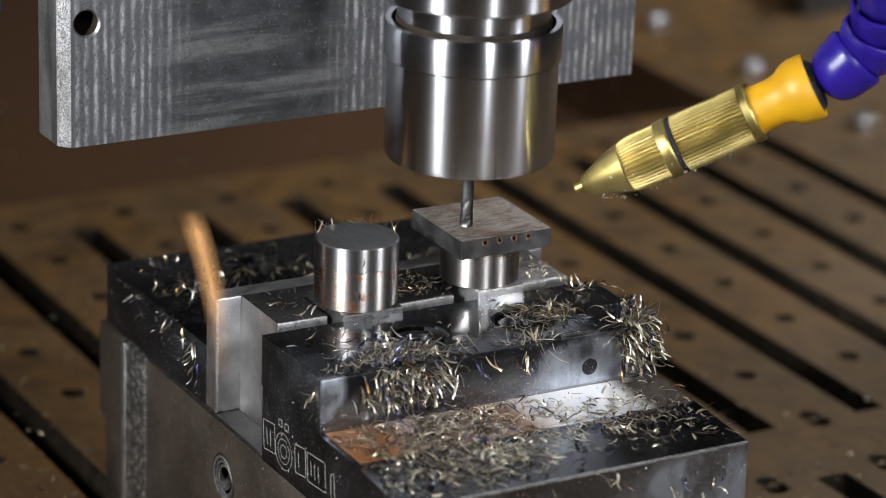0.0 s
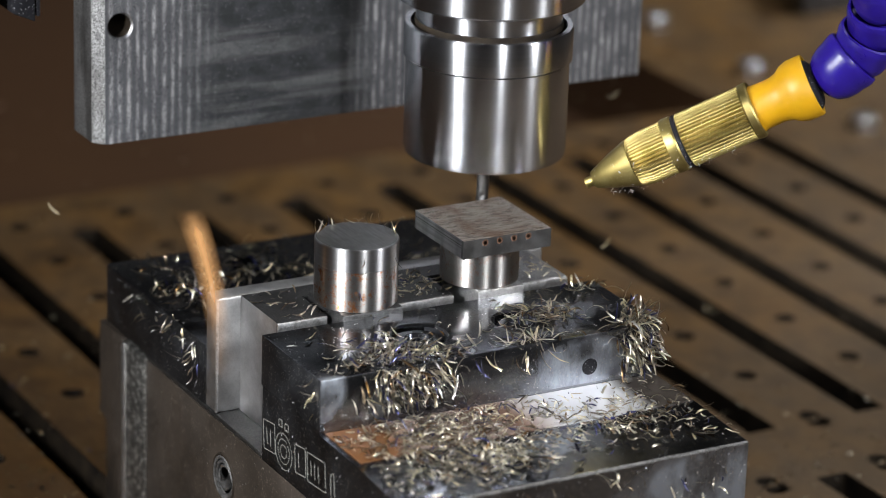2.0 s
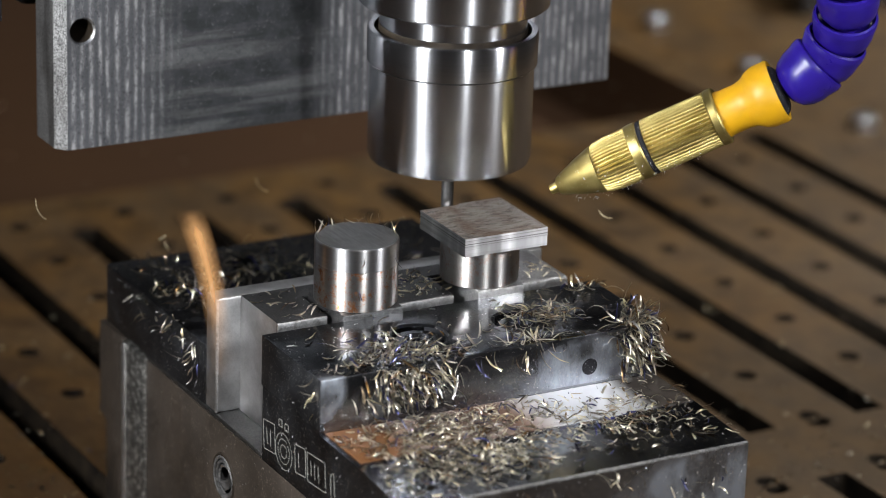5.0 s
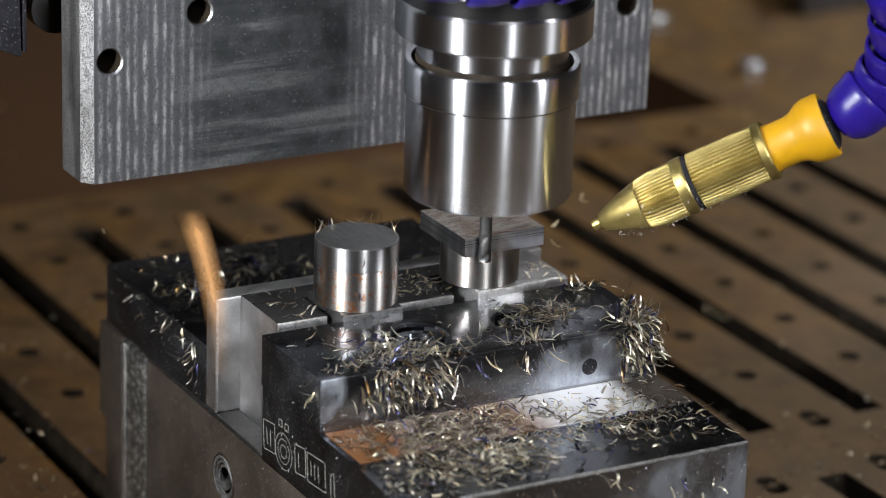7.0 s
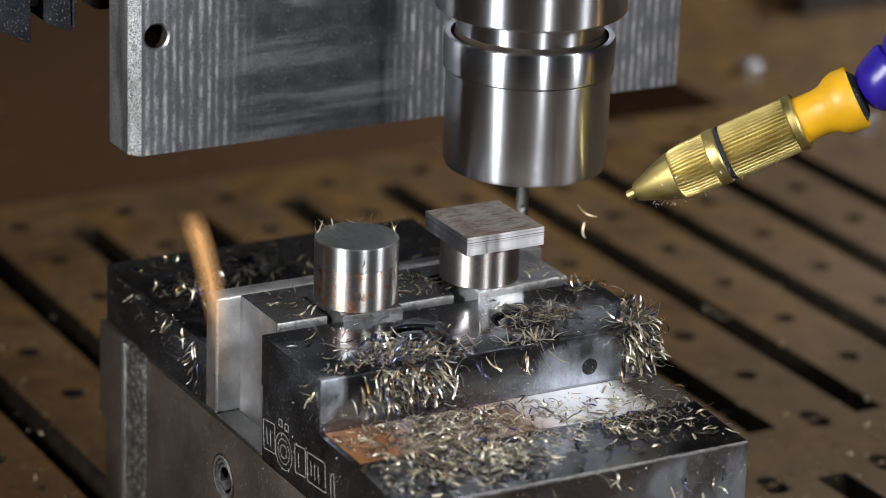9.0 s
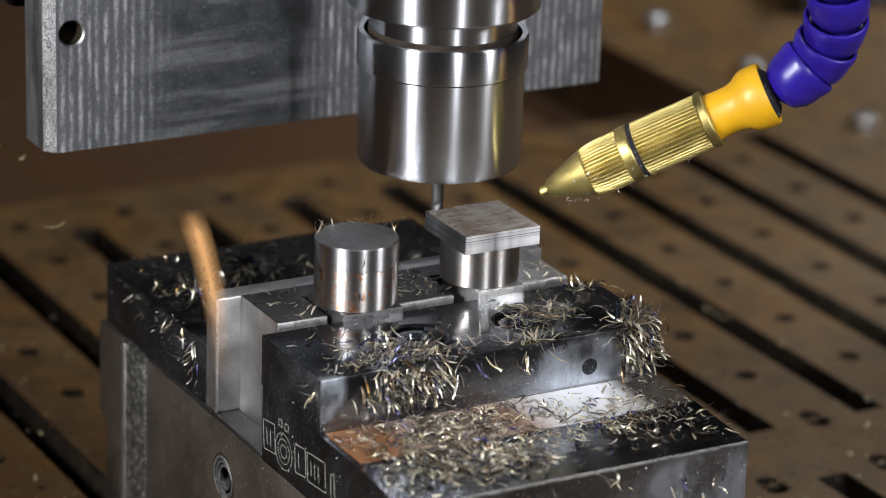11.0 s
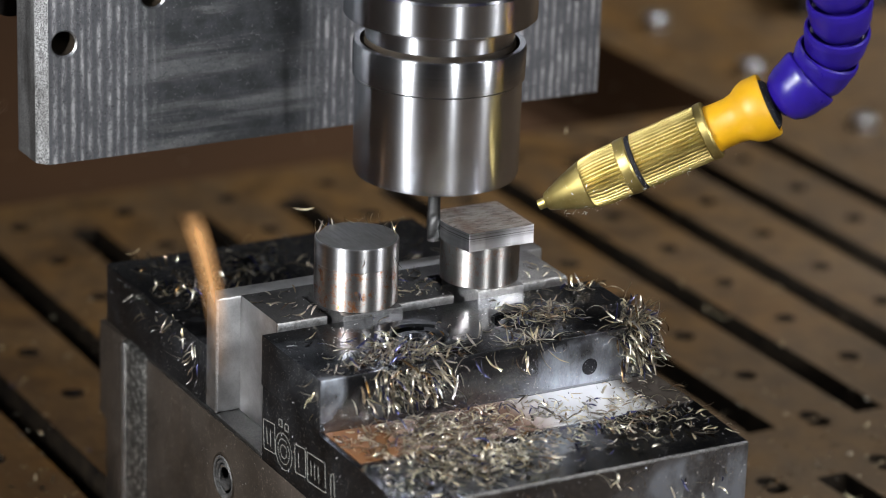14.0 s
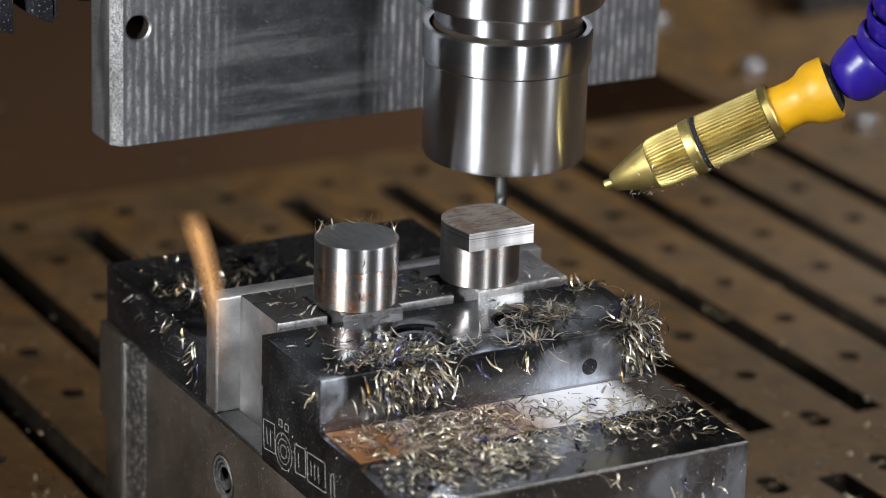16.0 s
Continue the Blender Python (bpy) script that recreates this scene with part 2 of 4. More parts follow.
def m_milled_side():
    """Side-milled steel: upright chatter bands, their highlights partly in the base colour, and dark level lines where
    the passes met.
    """
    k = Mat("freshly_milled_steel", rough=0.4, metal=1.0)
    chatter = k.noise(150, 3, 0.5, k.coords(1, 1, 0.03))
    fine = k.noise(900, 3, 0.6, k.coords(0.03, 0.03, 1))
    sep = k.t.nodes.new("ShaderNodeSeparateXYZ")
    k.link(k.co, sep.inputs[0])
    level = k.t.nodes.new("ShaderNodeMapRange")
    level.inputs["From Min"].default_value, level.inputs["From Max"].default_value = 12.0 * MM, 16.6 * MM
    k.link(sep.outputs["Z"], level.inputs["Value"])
    # lighter bands put part of the chatter's highlights into the colour
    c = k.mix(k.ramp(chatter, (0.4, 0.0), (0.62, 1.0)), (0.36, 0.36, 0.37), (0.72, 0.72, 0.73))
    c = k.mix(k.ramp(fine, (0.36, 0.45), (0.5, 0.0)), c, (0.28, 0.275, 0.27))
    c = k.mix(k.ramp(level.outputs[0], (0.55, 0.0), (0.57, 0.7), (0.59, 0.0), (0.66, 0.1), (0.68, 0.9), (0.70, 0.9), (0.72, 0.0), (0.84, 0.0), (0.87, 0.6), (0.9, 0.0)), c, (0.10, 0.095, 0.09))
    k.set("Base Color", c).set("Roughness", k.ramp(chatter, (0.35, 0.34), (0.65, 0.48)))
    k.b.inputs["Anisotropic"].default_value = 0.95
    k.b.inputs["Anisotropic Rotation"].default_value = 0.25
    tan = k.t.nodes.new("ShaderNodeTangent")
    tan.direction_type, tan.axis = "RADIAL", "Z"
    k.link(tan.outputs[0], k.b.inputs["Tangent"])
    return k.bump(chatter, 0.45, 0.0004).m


def m_flare():
    """Orange lens flare painted on a thin, half see-through strip with fading edges."""
    k = Mat("orange_flare", (0.55, 0.26, 0.09), 0.6)
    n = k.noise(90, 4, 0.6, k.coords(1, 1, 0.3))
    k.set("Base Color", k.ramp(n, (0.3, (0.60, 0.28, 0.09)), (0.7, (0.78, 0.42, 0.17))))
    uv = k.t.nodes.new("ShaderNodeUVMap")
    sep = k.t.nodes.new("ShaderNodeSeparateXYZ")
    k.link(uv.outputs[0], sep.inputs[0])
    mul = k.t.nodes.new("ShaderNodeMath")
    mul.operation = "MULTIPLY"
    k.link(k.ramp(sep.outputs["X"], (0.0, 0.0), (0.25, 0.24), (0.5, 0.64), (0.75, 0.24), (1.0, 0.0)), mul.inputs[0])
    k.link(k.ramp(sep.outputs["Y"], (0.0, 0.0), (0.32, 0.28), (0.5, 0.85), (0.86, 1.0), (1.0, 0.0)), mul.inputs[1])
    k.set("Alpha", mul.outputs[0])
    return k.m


def m_wall(name, a, b):
    k = Mat(name, a, 0.85)
    k.set("Base Color", k.mix(k.ramp(k.noise(3, 5), (0.35, 0.0), (0.7, 1.0)), a, b))
    return k.bump(k.noise(60, 4), 0.2, 0.002).m


# rougher end-face copy; tone 0.5 puts the darker sides into the colour
MATTE = m_black_steel("matte_black_oxide_steel", (), (0.32, 0.48), 0.5)
# two pale patches on the jaw front paint reflections into the base colour
JAW_BLACK = m_black_steel("black_oxide_steel_reflections", ((39, -39.4, -7.0, 15, 2.5, 7.0), (-28.75, -39.4, -2.8, 7.4, 2.5, 8.5)))
# pale cloudy patches on the slide front and top
SLIDE_BLACK = m_black_steel("patched_black_slide_steel", ((48, -79.6, -27, 26, 2.5, 15), (16, -64, -14, 7, 6, 2)), (0.16, 0.34))
EDGE = m_ground_steel("bare_worn_edge", 0.22, 0.5, (2, 8, 8), (0.4, 0.55), 0.7)
GRIT = m_dark("gritty_black", 0.6)
TABLE_M, RECESS_SHADE, BLACK, BROWN, WORN = m_table(), m_dark(), m_black_steel(), m_brown_steel(), m_worn_edge()
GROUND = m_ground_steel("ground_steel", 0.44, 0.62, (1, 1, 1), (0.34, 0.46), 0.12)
# SOFT dim and PALE bright: reflections on one jaw steel put into the colours
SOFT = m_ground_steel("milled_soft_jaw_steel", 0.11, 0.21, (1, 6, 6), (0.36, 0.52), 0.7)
PALE = m_ground_steel("lit_milled_jaw_steel", 0.34, 0.60, (1, 6, 6), (0.4, 0.55), 0.35)
SPECK = m_ground_steel("sawn_bright_steel", 0.5, 0.85, (6, 6, 6), (0.3, 0.5), 0.15)
SLEEVE = turned("turned_steel", (0.60, 0.61, 0.645), 0.24, 0.96)
SLEEVE_DARK = turned("dark_turned_steel", (0.13, 0.125, 0.125), 0.3, 0.6)
ROD = turned("turned_bar_steel", (0.44, 0.44, 0.45), 0.38, 0.97)
ROD_RUST = turned("rust_spotted_bar_steel", (0.42, 0.41, 0.40), 0.37, 0.95, 1.0)
ROD_FAINT = turned("faintly_rusty_bar_steel", (0.43, 0.42, 0.41), 0.37, 0.95, 0.45)
ROD_TOP = m_ground_steel("fine_faced_bar_end", 0.14, 0.27, (9, 1, 1), (0.38, 0.5))
CAP_TOP, RUSTY = m_cap_top(), m_rusty_strip()
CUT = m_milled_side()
# chamfer and side of the plate, each in its own mottled grey
ALU_EDGE = m_ground_steel("mottled_aluminium_edge", 0.28, 0.62, (5, 5, 2), (0.45, 0.6), 0.85)
ALU_SIDE = m_ground_steel("mottled_aluminium_side", 0.26, 0.60, (1, 1, 0.12), (0.45, 0.6), 0.5)
ALU, BRASS, CHIP = m_aluminium(), m_brass(), m_chips()
BLUE = m_plastic("blue_plastic", (0.012, 0.004, 0.15), (0.018, 0.007, 0.22), 0.26)
YELLOW = m_plastic("orange_yellow_plastic", (0.47, 0.245, 0.002), (0.55, 0.29, 0.003), 0.42)
RUBBER = m_dark("dusty_black_rubber", 0.55)
CARBIDE = m_ground_steel("grey_carbide", 0.10, 0.15, (1, 1, 3), (0.42, 0.52))
SCALE = m_ground_steel("dark_mill_scale", 0.10, 0.17, (1, 1, 1), (0.4, 0.55))
# recess floor: table brown darkened, its shade put into the colour
WELL = m_wall("shaded_brown_recess", (0.042, 0.015, 0.001), (0.064, 0.024, 0.002))
FLARE_M = m_flare()
THREAD = m_ground_steel("gritty_thread", 0.2, 0.45, (3, 3, 3), (0.45, 0.6), 0.7)
STRAW = Mat("bright_straw_chip", (0.85, 0.74, 0.50), 0.4, 0.6).m
PIT = Mat("rust_pit", (0.10, 0.048, 0.028), 0.8).m
ETCH = Mat("pale_etched_mark", (0.16, 0.16, 0.145), 0.6).m


# ---------------------------------------------------------------- mesh helpers
def mesh_of(name, bm, *mats, smooth=0):
    me = bpy.data.meshes.new(name)
    bm.to_mesh(me)
    bm.free()
    for m in mats:
        me.materials.append(m)
    if smooth:
        me.polygons.foreach_set("use_smooth", [True] * len(me.polygons))
        me.set_sharp_from_angle(angle=radians(smooth))
    return me


def part(name, bm, mat, parent=None, label="", smooth=30, place=None):
    mats = mat if isinstance(mat, tuple) else (mat,)
    ob = new(name, mesh_of(name, bm, *mats, smooth=smooth))
    if parent:
        ob.parent = parent
    if place is not None:
        ob.matrix_basis = place
    return tagged(ob, label)


def thing(name, label, category, place=None, group=""):
    ob = new(name)
    ob.empty_display_size = 0.01
    if place is not None:
        ob.matrix_basis = place
    return tagged(ob, label, category, group)


def box(x0, x1, y0, y1, z0, z1, bevel=0.4, segments=2):
    """A bevelled block, in millimetres of its own space."""
    bm = bmesh.new()
    bmesh.ops.create_cube(bm, size=1)
    for v in bm.verts:
        v.co = Vector(((x0 + x1) / 2 + v.co.x * (x1 - x0), (y0 + y1) / 2 + v.co.y * (y1 - y0), (z0 + z1) / 2 + v.co.z * (z1 - z0))) * MM
    if bevel:
        bmesh.ops.bevel(bm, geom=bm.edges[:], offset=bevel * MM, segments=segments, affect="EDGES", profile=0.5)
    return bm


def prism(outline, axis, a, b, bevel=0.0):
    """A polygon drawn out along an axis. outline: pairs in the two other axes, in order."""
    bm = bmesh.new()
    def put(u, v, w):
        return Vector({"x": (w, u, v), "y": (u, w, v), "z": (u, v, w)}[axis]) * MM
    lo = [bm.verts.new(put(u, v, a)) for u, v in outline]
    hi = [bm.verts.new(put(u, v, b)) for u, v in outline]
    n = len(outline)
    bm.faces.new(lo), bm.faces.new(hi)
    for i in range(n):
        bm.faces.new((lo[i], lo[(i + 1) % n], hi[(i + 1) % n], hi[i]))
    bmesh.ops.recalc_face_normals(bm, faces=bm.faces[:])
    if bevel:
        bmesh.ops.bevel(bm, geom=[e for e in bm.edges if e.calc_face_angle(0) > 0.5], offset=bevel * MM, segments=2, affect="EDGES", profile=0.5)
    return bm


def lathe(profile, n=64, ripple=None, bm=None, m=None):
    """A turned body about z. profile: (radius, height) pairs in mm from one end to the other; ripple(i, k) changes a radius."""
    bm = bm or bmesh.new()
    m = m or Matrix()
    rings = []
    for k, (r, z) in enumerate(profile):
        if r < 1e-6:
            rings.append([bm.verts.new(m @ Vector((0, 0, z * MM)))])
            continue
        ring = []
        for i in range(n):
            q = r * (ripple(i, k) if ripple else 1)
            a = 2 * math.pi * i / n
            ring.append(bm.verts.new(m @ (Vector((q * math.cos(a), q * math.sin(a), z)) * MM)))
        rings.append(ring)
    for a, b in zip(rings, rings[1:]):
        if len(a) == len(b) == 1:
            continue
        for i in range(n):
            j = (i + 1) % n
            if len(a) == 1:
                bm.faces.new((a[0], b[j], b[i]))
            elif len(b) == 1:
                bm.faces.new((a[i], a[j], b[0]))
            else:
                bm.faces.new((a[i], a[j], b[j], b[i]))
    for ring in (rings[0], rings[-1]):
        if len(ring) > 1:
            bm.faces.new(ring)
    bmesh.ops.recalc_face_normals(bm, faces=bm.faces[:])
    return bm


def along(a, b):
    """A pose at a whose z axis points to b (millimetres, plan)."""
    a, b = P(*a), P(*b)
    return Matrix.Translation(a) @ (b - a).to_track_quat("Z", "Y").to_matrix().to_4x4()


# ---------------------------------------------------------------- the room and the table
def room():
    # unseen room added round the scene; wall grey lightened to raise ambient bounce
    wall, floor = m_wall("grey_plaster", (0.42, 0.43, 0.45), (0.50, 0.51, 0.53)), m_wall("grey_concrete", (0.22, 0.21, 0.20), (0.28, 0.27, 0.26))
    def slab(name, x0, x1, y0, y1, z0, z1, mat, label):
        tagged(part(name, box(x0, x1, y0, y1, z0, z1, 0), mat, None, label, smooth=0), "", "setting", "", "structure")
    slab("floor", -2200, 2600, -2400, 2600, -900, -800, floor, "plain grey concrete workshop floor")
    slab("ceiling", -2200, 2600, -2400, 2600, 1900, 2000, wall, "plain grey workshop ceiling")
    slab("wall_west", -2300, -2200, -2400, 2600, -900, 2000, wall, "plain grey workshop wall")
    slab("wall_east", 2600, 2700, -2400, 2600, -900, 2000, wall, "plain grey workshop wall")
    slab("wall_south", -2200, 2600, -2500, -2400, -900, 2000, wall, "plain grey workshop wall")
    slab("wall_north", -2200, 2600, 2600, 2700, -900, 2000, wall, "plain grey workshop wall")


SLOT_X = [-28.4 + 36.8 * i for i in range(-7, 10)]
HOLE_X = [x + 18.4 for x in SLOT_X]
HOLE_Y = [85.3 + 33.6 * j for j in range(-8, 15)]
ROWS_Y = [(-252.0, 16.0), (49.0, 277.0)]


def machine_table():
    """One brown plate with two rows of long slots and a grid of drilled holes between them."""
    bm = bmesh.new()
    xs = sorted({-480.0, 313.0, 760.0, *[x + s * 4.9 for x in SLOT_X for s in (-1, 1)], *[x + s * 4.6 for x in HOLE_X for s in (-1, 1)]})
    ys = sorted({-430.0, 308.0, 900.0, *[v for row in ROWS_Y for v in row], *[y + s * 4.6 for y in HOLE_Y for s in (-1, 1)]})
    top, depth = 0.0, {1: -14.0, 3: -34.0}
    cache = {}

    def v(x, y, z):
        key = (round(x, 3), round(y, 3), z)
        if key not in cache:
            cache[key] = bm.verts.new(Vector((x, y, z)) * MM)
        return cache[key]

    def kind(x, y):
        if y > 308 and x < 313:
            return 3
        if any(abs(x - s) < 4.9 for s in SLOT_X) and any(a < y < b for a, b in ROWS_Y):
            return 1
        if any(abs(x - h) < 4 for h in HOLE_X if h < 313) and any(abs(y - h) < 4 for h in HOLE_Y):
            return 2
        return 0

    grid = [[kind((a + b) / 2, (c + d) / 2) for c, d in zip(ys, ys[1:])] for a, b in zip(xs, xs[1:])]
    for i, (a, b) in enumerate(zip(xs, xs[1:])):
        for j, (c, d) in enumerate(zip(ys, ys[1:])):
            g = grid[i][j]
            if g in depth:
                deep = depth[g]
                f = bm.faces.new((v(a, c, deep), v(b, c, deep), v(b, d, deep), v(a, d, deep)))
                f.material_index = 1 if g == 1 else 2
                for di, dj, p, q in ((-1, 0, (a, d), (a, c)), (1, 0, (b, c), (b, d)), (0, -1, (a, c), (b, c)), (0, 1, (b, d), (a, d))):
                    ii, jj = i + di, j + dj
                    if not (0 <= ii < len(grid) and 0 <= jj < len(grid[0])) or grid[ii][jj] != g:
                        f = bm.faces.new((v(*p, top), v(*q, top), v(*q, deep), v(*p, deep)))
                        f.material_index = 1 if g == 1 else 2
            elif g == 2:
                mx, my, n = (a + b) / 2, (c + d) / 2, 16
                rim = [v(mx + 3.3 * math.cos(2 * math.pi * (k + 0.5) / n), my + 3.3 * math.sin(2 * math.pi * (k + 0.5) / n), top) for k in range(n)]
                low = [v(mx + 3.3 * math.cos(2 * math.pi * (k + 0.5) / n), my + 3.3 * math.sin(2 * math.pi * (k + 0.5) / n), -9.0) for k in range(n)]
                corner = [v(b, d, top), v(a, d, top), v(a, c, top), v(b, c, top)]
                for s in range(4):
                    q = [rim[(4 * s + k) % n] for k in range(4)]
                    for k in range(3):
                        bm.faces.new((corner[s], q[k + 1], q[k]))
                    bm.faces.new((corner[s], corner[(s + 1) % 4], rim[(4 * s + 4) % n], q[3]))
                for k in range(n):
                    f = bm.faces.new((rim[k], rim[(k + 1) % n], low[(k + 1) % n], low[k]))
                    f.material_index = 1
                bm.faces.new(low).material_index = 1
            else:
                bm.faces.new((v(a, c, top), v(b, c, top), v(b, d, top), v(a, d, top)))
    bmesh.ops.recalc_face_normals(bm, faces=bm.faces[:])
    table = thing("machine_table", "brown slotted machine table with drilled holes and scattered chips", "machine table", at(0, 0, TABLE))
    plate = part("table_plate", bm, (TABLE_M, RECESS_SHADE, WELL), table, "brown plate with long slots", smooth=0)
    rim = box(-480, 760, -430, 900, -60, -35, 1.0)
    part("table_frame", rim, BROWN, table, "dark frame under the plate")
    part("pedestal", box(-430, 710, -380, 850, -720, -60.5, 2.0), BROWN, table, "dark machine pedestal")
    for x, y in ((344.5, 338.5), (344.5, 407.0), (345.0, 265.5)):
        b = lathe([(0, 0.0), (5.2, 0.0), (5.2, 4.4), (4.6, 5.0), (2.6, 5.0), (2.6, 2.4), (0, 2.4)], 20)
        part("bolt", b, GROUND, table, "bright socket-head bolt", place=pose(x * MM, y * MM, 0))
    clamp = thing("step_clamp", "dark steel clamp standing far back on the brown table", "clamp", at(430, 405, TABLE))
    part("clamp_body", box(-22, 24, -10, 60, 0, 14, 1.5), BLACK, clamp)
    part("clamp_arm", box(-30, 30, -16, -2, 14, 22, 1.5), BROWN, clamp)
    return table


# ---------------------------------------------------------------- the vise
XL, XR = -28.75, 60.0


def plate_with_bores(x0, x1, y0, y1, z0, z1, bores, deep, bevel=0.45):
    """A block whose top carries round blind bores. bores: (x, y, r)."""
    bm = bmesh.new()
    xs = sorted({x0, x1, *[v for x, y, r in bores for v in (x - r - 1, x + r + 1)]})
    top = {}

    def v(x, y, z):
        k = (round(x, 3), round(y, 3), round(z, 3))
        if k not in top:
            top[k] = bm.verts.new(Vector((x, y, z)) * MM)
        return top[k]

    for a, b in zip(xs, xs[1:]):
        hole = [q for q in bores if a < q[0] < b]
        if hole:
            cx, cy, r = hole[0]
            n = 32
            rim = [v(cx + (r + 0.5) * math.cos(2 * math.pi * (k + 0.5) / n), cy + (r + 0.5) * math.sin(2 * math.pi * (k + 0.5) / n), z1) for k in range(n)]
            ch = [v(cx + r * math.cos(2 * math.pi * (k + 0.5) / n), cy + r * math.sin(2 * math.pi * (k + 0.5) / n), z1 - 0.5) for k in range(n)]
            low = [v(cx + r * math.cos(2 * math.pi * (k + 0.5) / n), cy + r * math.sin(2 * math.pi * (k + 0.5) / n), z1 - deep) for k in range(n)]
            corner = [v(b, y1, z1), v(a, y1, z1), v(a, y0, z1), v(b, y0, z1)]
            for s in range(4):
                q = [rim[(8 * s + k) % n] for k in range(8)]
                for k in range(7):
                    bm.faces.new((corner[s], q[k + 1], q[k]))
                bm.faces.new((corner[s], corner[(s + 1) % 4], rim[(8 * s + 8) % n], q[7]))
            for k in range(n):
                bm.faces.new((rim[k], rim[(k + 1) % n], ch[(k + 1) % n], ch[k]))
                bm.faces.new((ch[k], ch[(k + 1) % n], low[(k + 1) % n], low[k]))
            bm.faces.new(low)
        else:
            bm.faces.new((v(a, y0, z1), v(b, y0, z1), v(b, y1, z1), v(a, y1, z1)))
        bm.faces.new((v(a, y0, z1), v(b, y0, z1), v(b, y0, z0), v(a, y0, z0)))
        bm.faces.new((v(a, y1, z1), v(b, y1, z1), v(b, y1, z0), v(a, y1, z0)))
        bm.faces.new((v(a, y0, z0), v(b, y0, z0), v(b, y1, z0), v(a, y1, z0)))
    for x in (x0, x1):
        bm.faces.new((v(x, y0, z0), v(x, y1, z0), v(x, y1, z1), v(x, y0, z1)))
    bmesh.ops.recalc_face_normals(bm, faces=bm.faces[:])
    if not bevel:
        return bm
    edges = [e for e in bm.edges if e.calc_face_angle(0) > 1.2 and not (abs(e.verts[0].co.z - z0 * MM) < 1e-7 and abs(e.verts[1].co.z - z0 * MM) < 1e-7) and all(min(abs(p.co.x / MM - x0), abs(p.co.x / MM - x1), abs(p.co.y / MM - y0), abs(p.co.y / MM - y1)) < 0.01 for p in e.verts)]
    bmesh.ops.bevel(bm, geom=edges, offset=bevel * MM, segments=2, affect="EDGES", profile=0.5)
    return bm


def ring_strip(cy, cz, r, w, x, parent, n=28, a0=0, a1=360, mat=None, name="mark_ring", label="pale etched ring"):
    bm = bmesh.new()
    prev = None
    for k in range(n + 1):
        a = radians(a0 + (a1 - a0) * k / n)
        p = [bm.verts.new(Vector((x - d, cy + q * math.cos(a), cz + q * math.sin(a))) * MM) for q in (r - w / 2, r + w / 2) for d in (0.06,)]
        if prev:
            bm.faces.new((prev[0], prev[1], p[1], p[0]))
        prev = p
    part(name, bm, mat or ETCH, parent, label, smooth=0)


def mark_bar(y0, z0, y1, z1, w, parent):
    """A pale etched line on the side of the jaw."""
    d = Vector((y1 - y0, z1 - z0)).normalized() * w / 2
    nrm = Vector((-d.y, d.x))
    bm = bmesh.new()
    c = [(y0 - d.x + nrm.x, z0 - d.y + nrm.y), (y1 + d.x + nrm.x, z1 + d.y + nrm.y), (y1 + d.x - nrm.x, z1 + d.y - nrm.y), (y0 - d.x - nrm.x, z0 - d.y - nrm.y)]
    lo = [bm.verts.new(Vector((XL + 0.02, y, z)) * MM) for y, z in c]
    hi = [bm.verts.new(Vector((XL - 0.06, y, z)) * MM) for y, z in c]
    bm.faces.new(hi)
    for i in range(4):
        bm.faces.new((lo[i], lo[(i + 1) % 4], hi[(i + 1) % 4], hi[i]))
    bmesh.ops.recalc_face_normals(bm, faces=bm.faces[:])
    part("mark_line", bm, ETCH, parent, smooth=0)


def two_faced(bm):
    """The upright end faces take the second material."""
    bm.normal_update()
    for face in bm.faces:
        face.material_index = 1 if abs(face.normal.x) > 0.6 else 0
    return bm


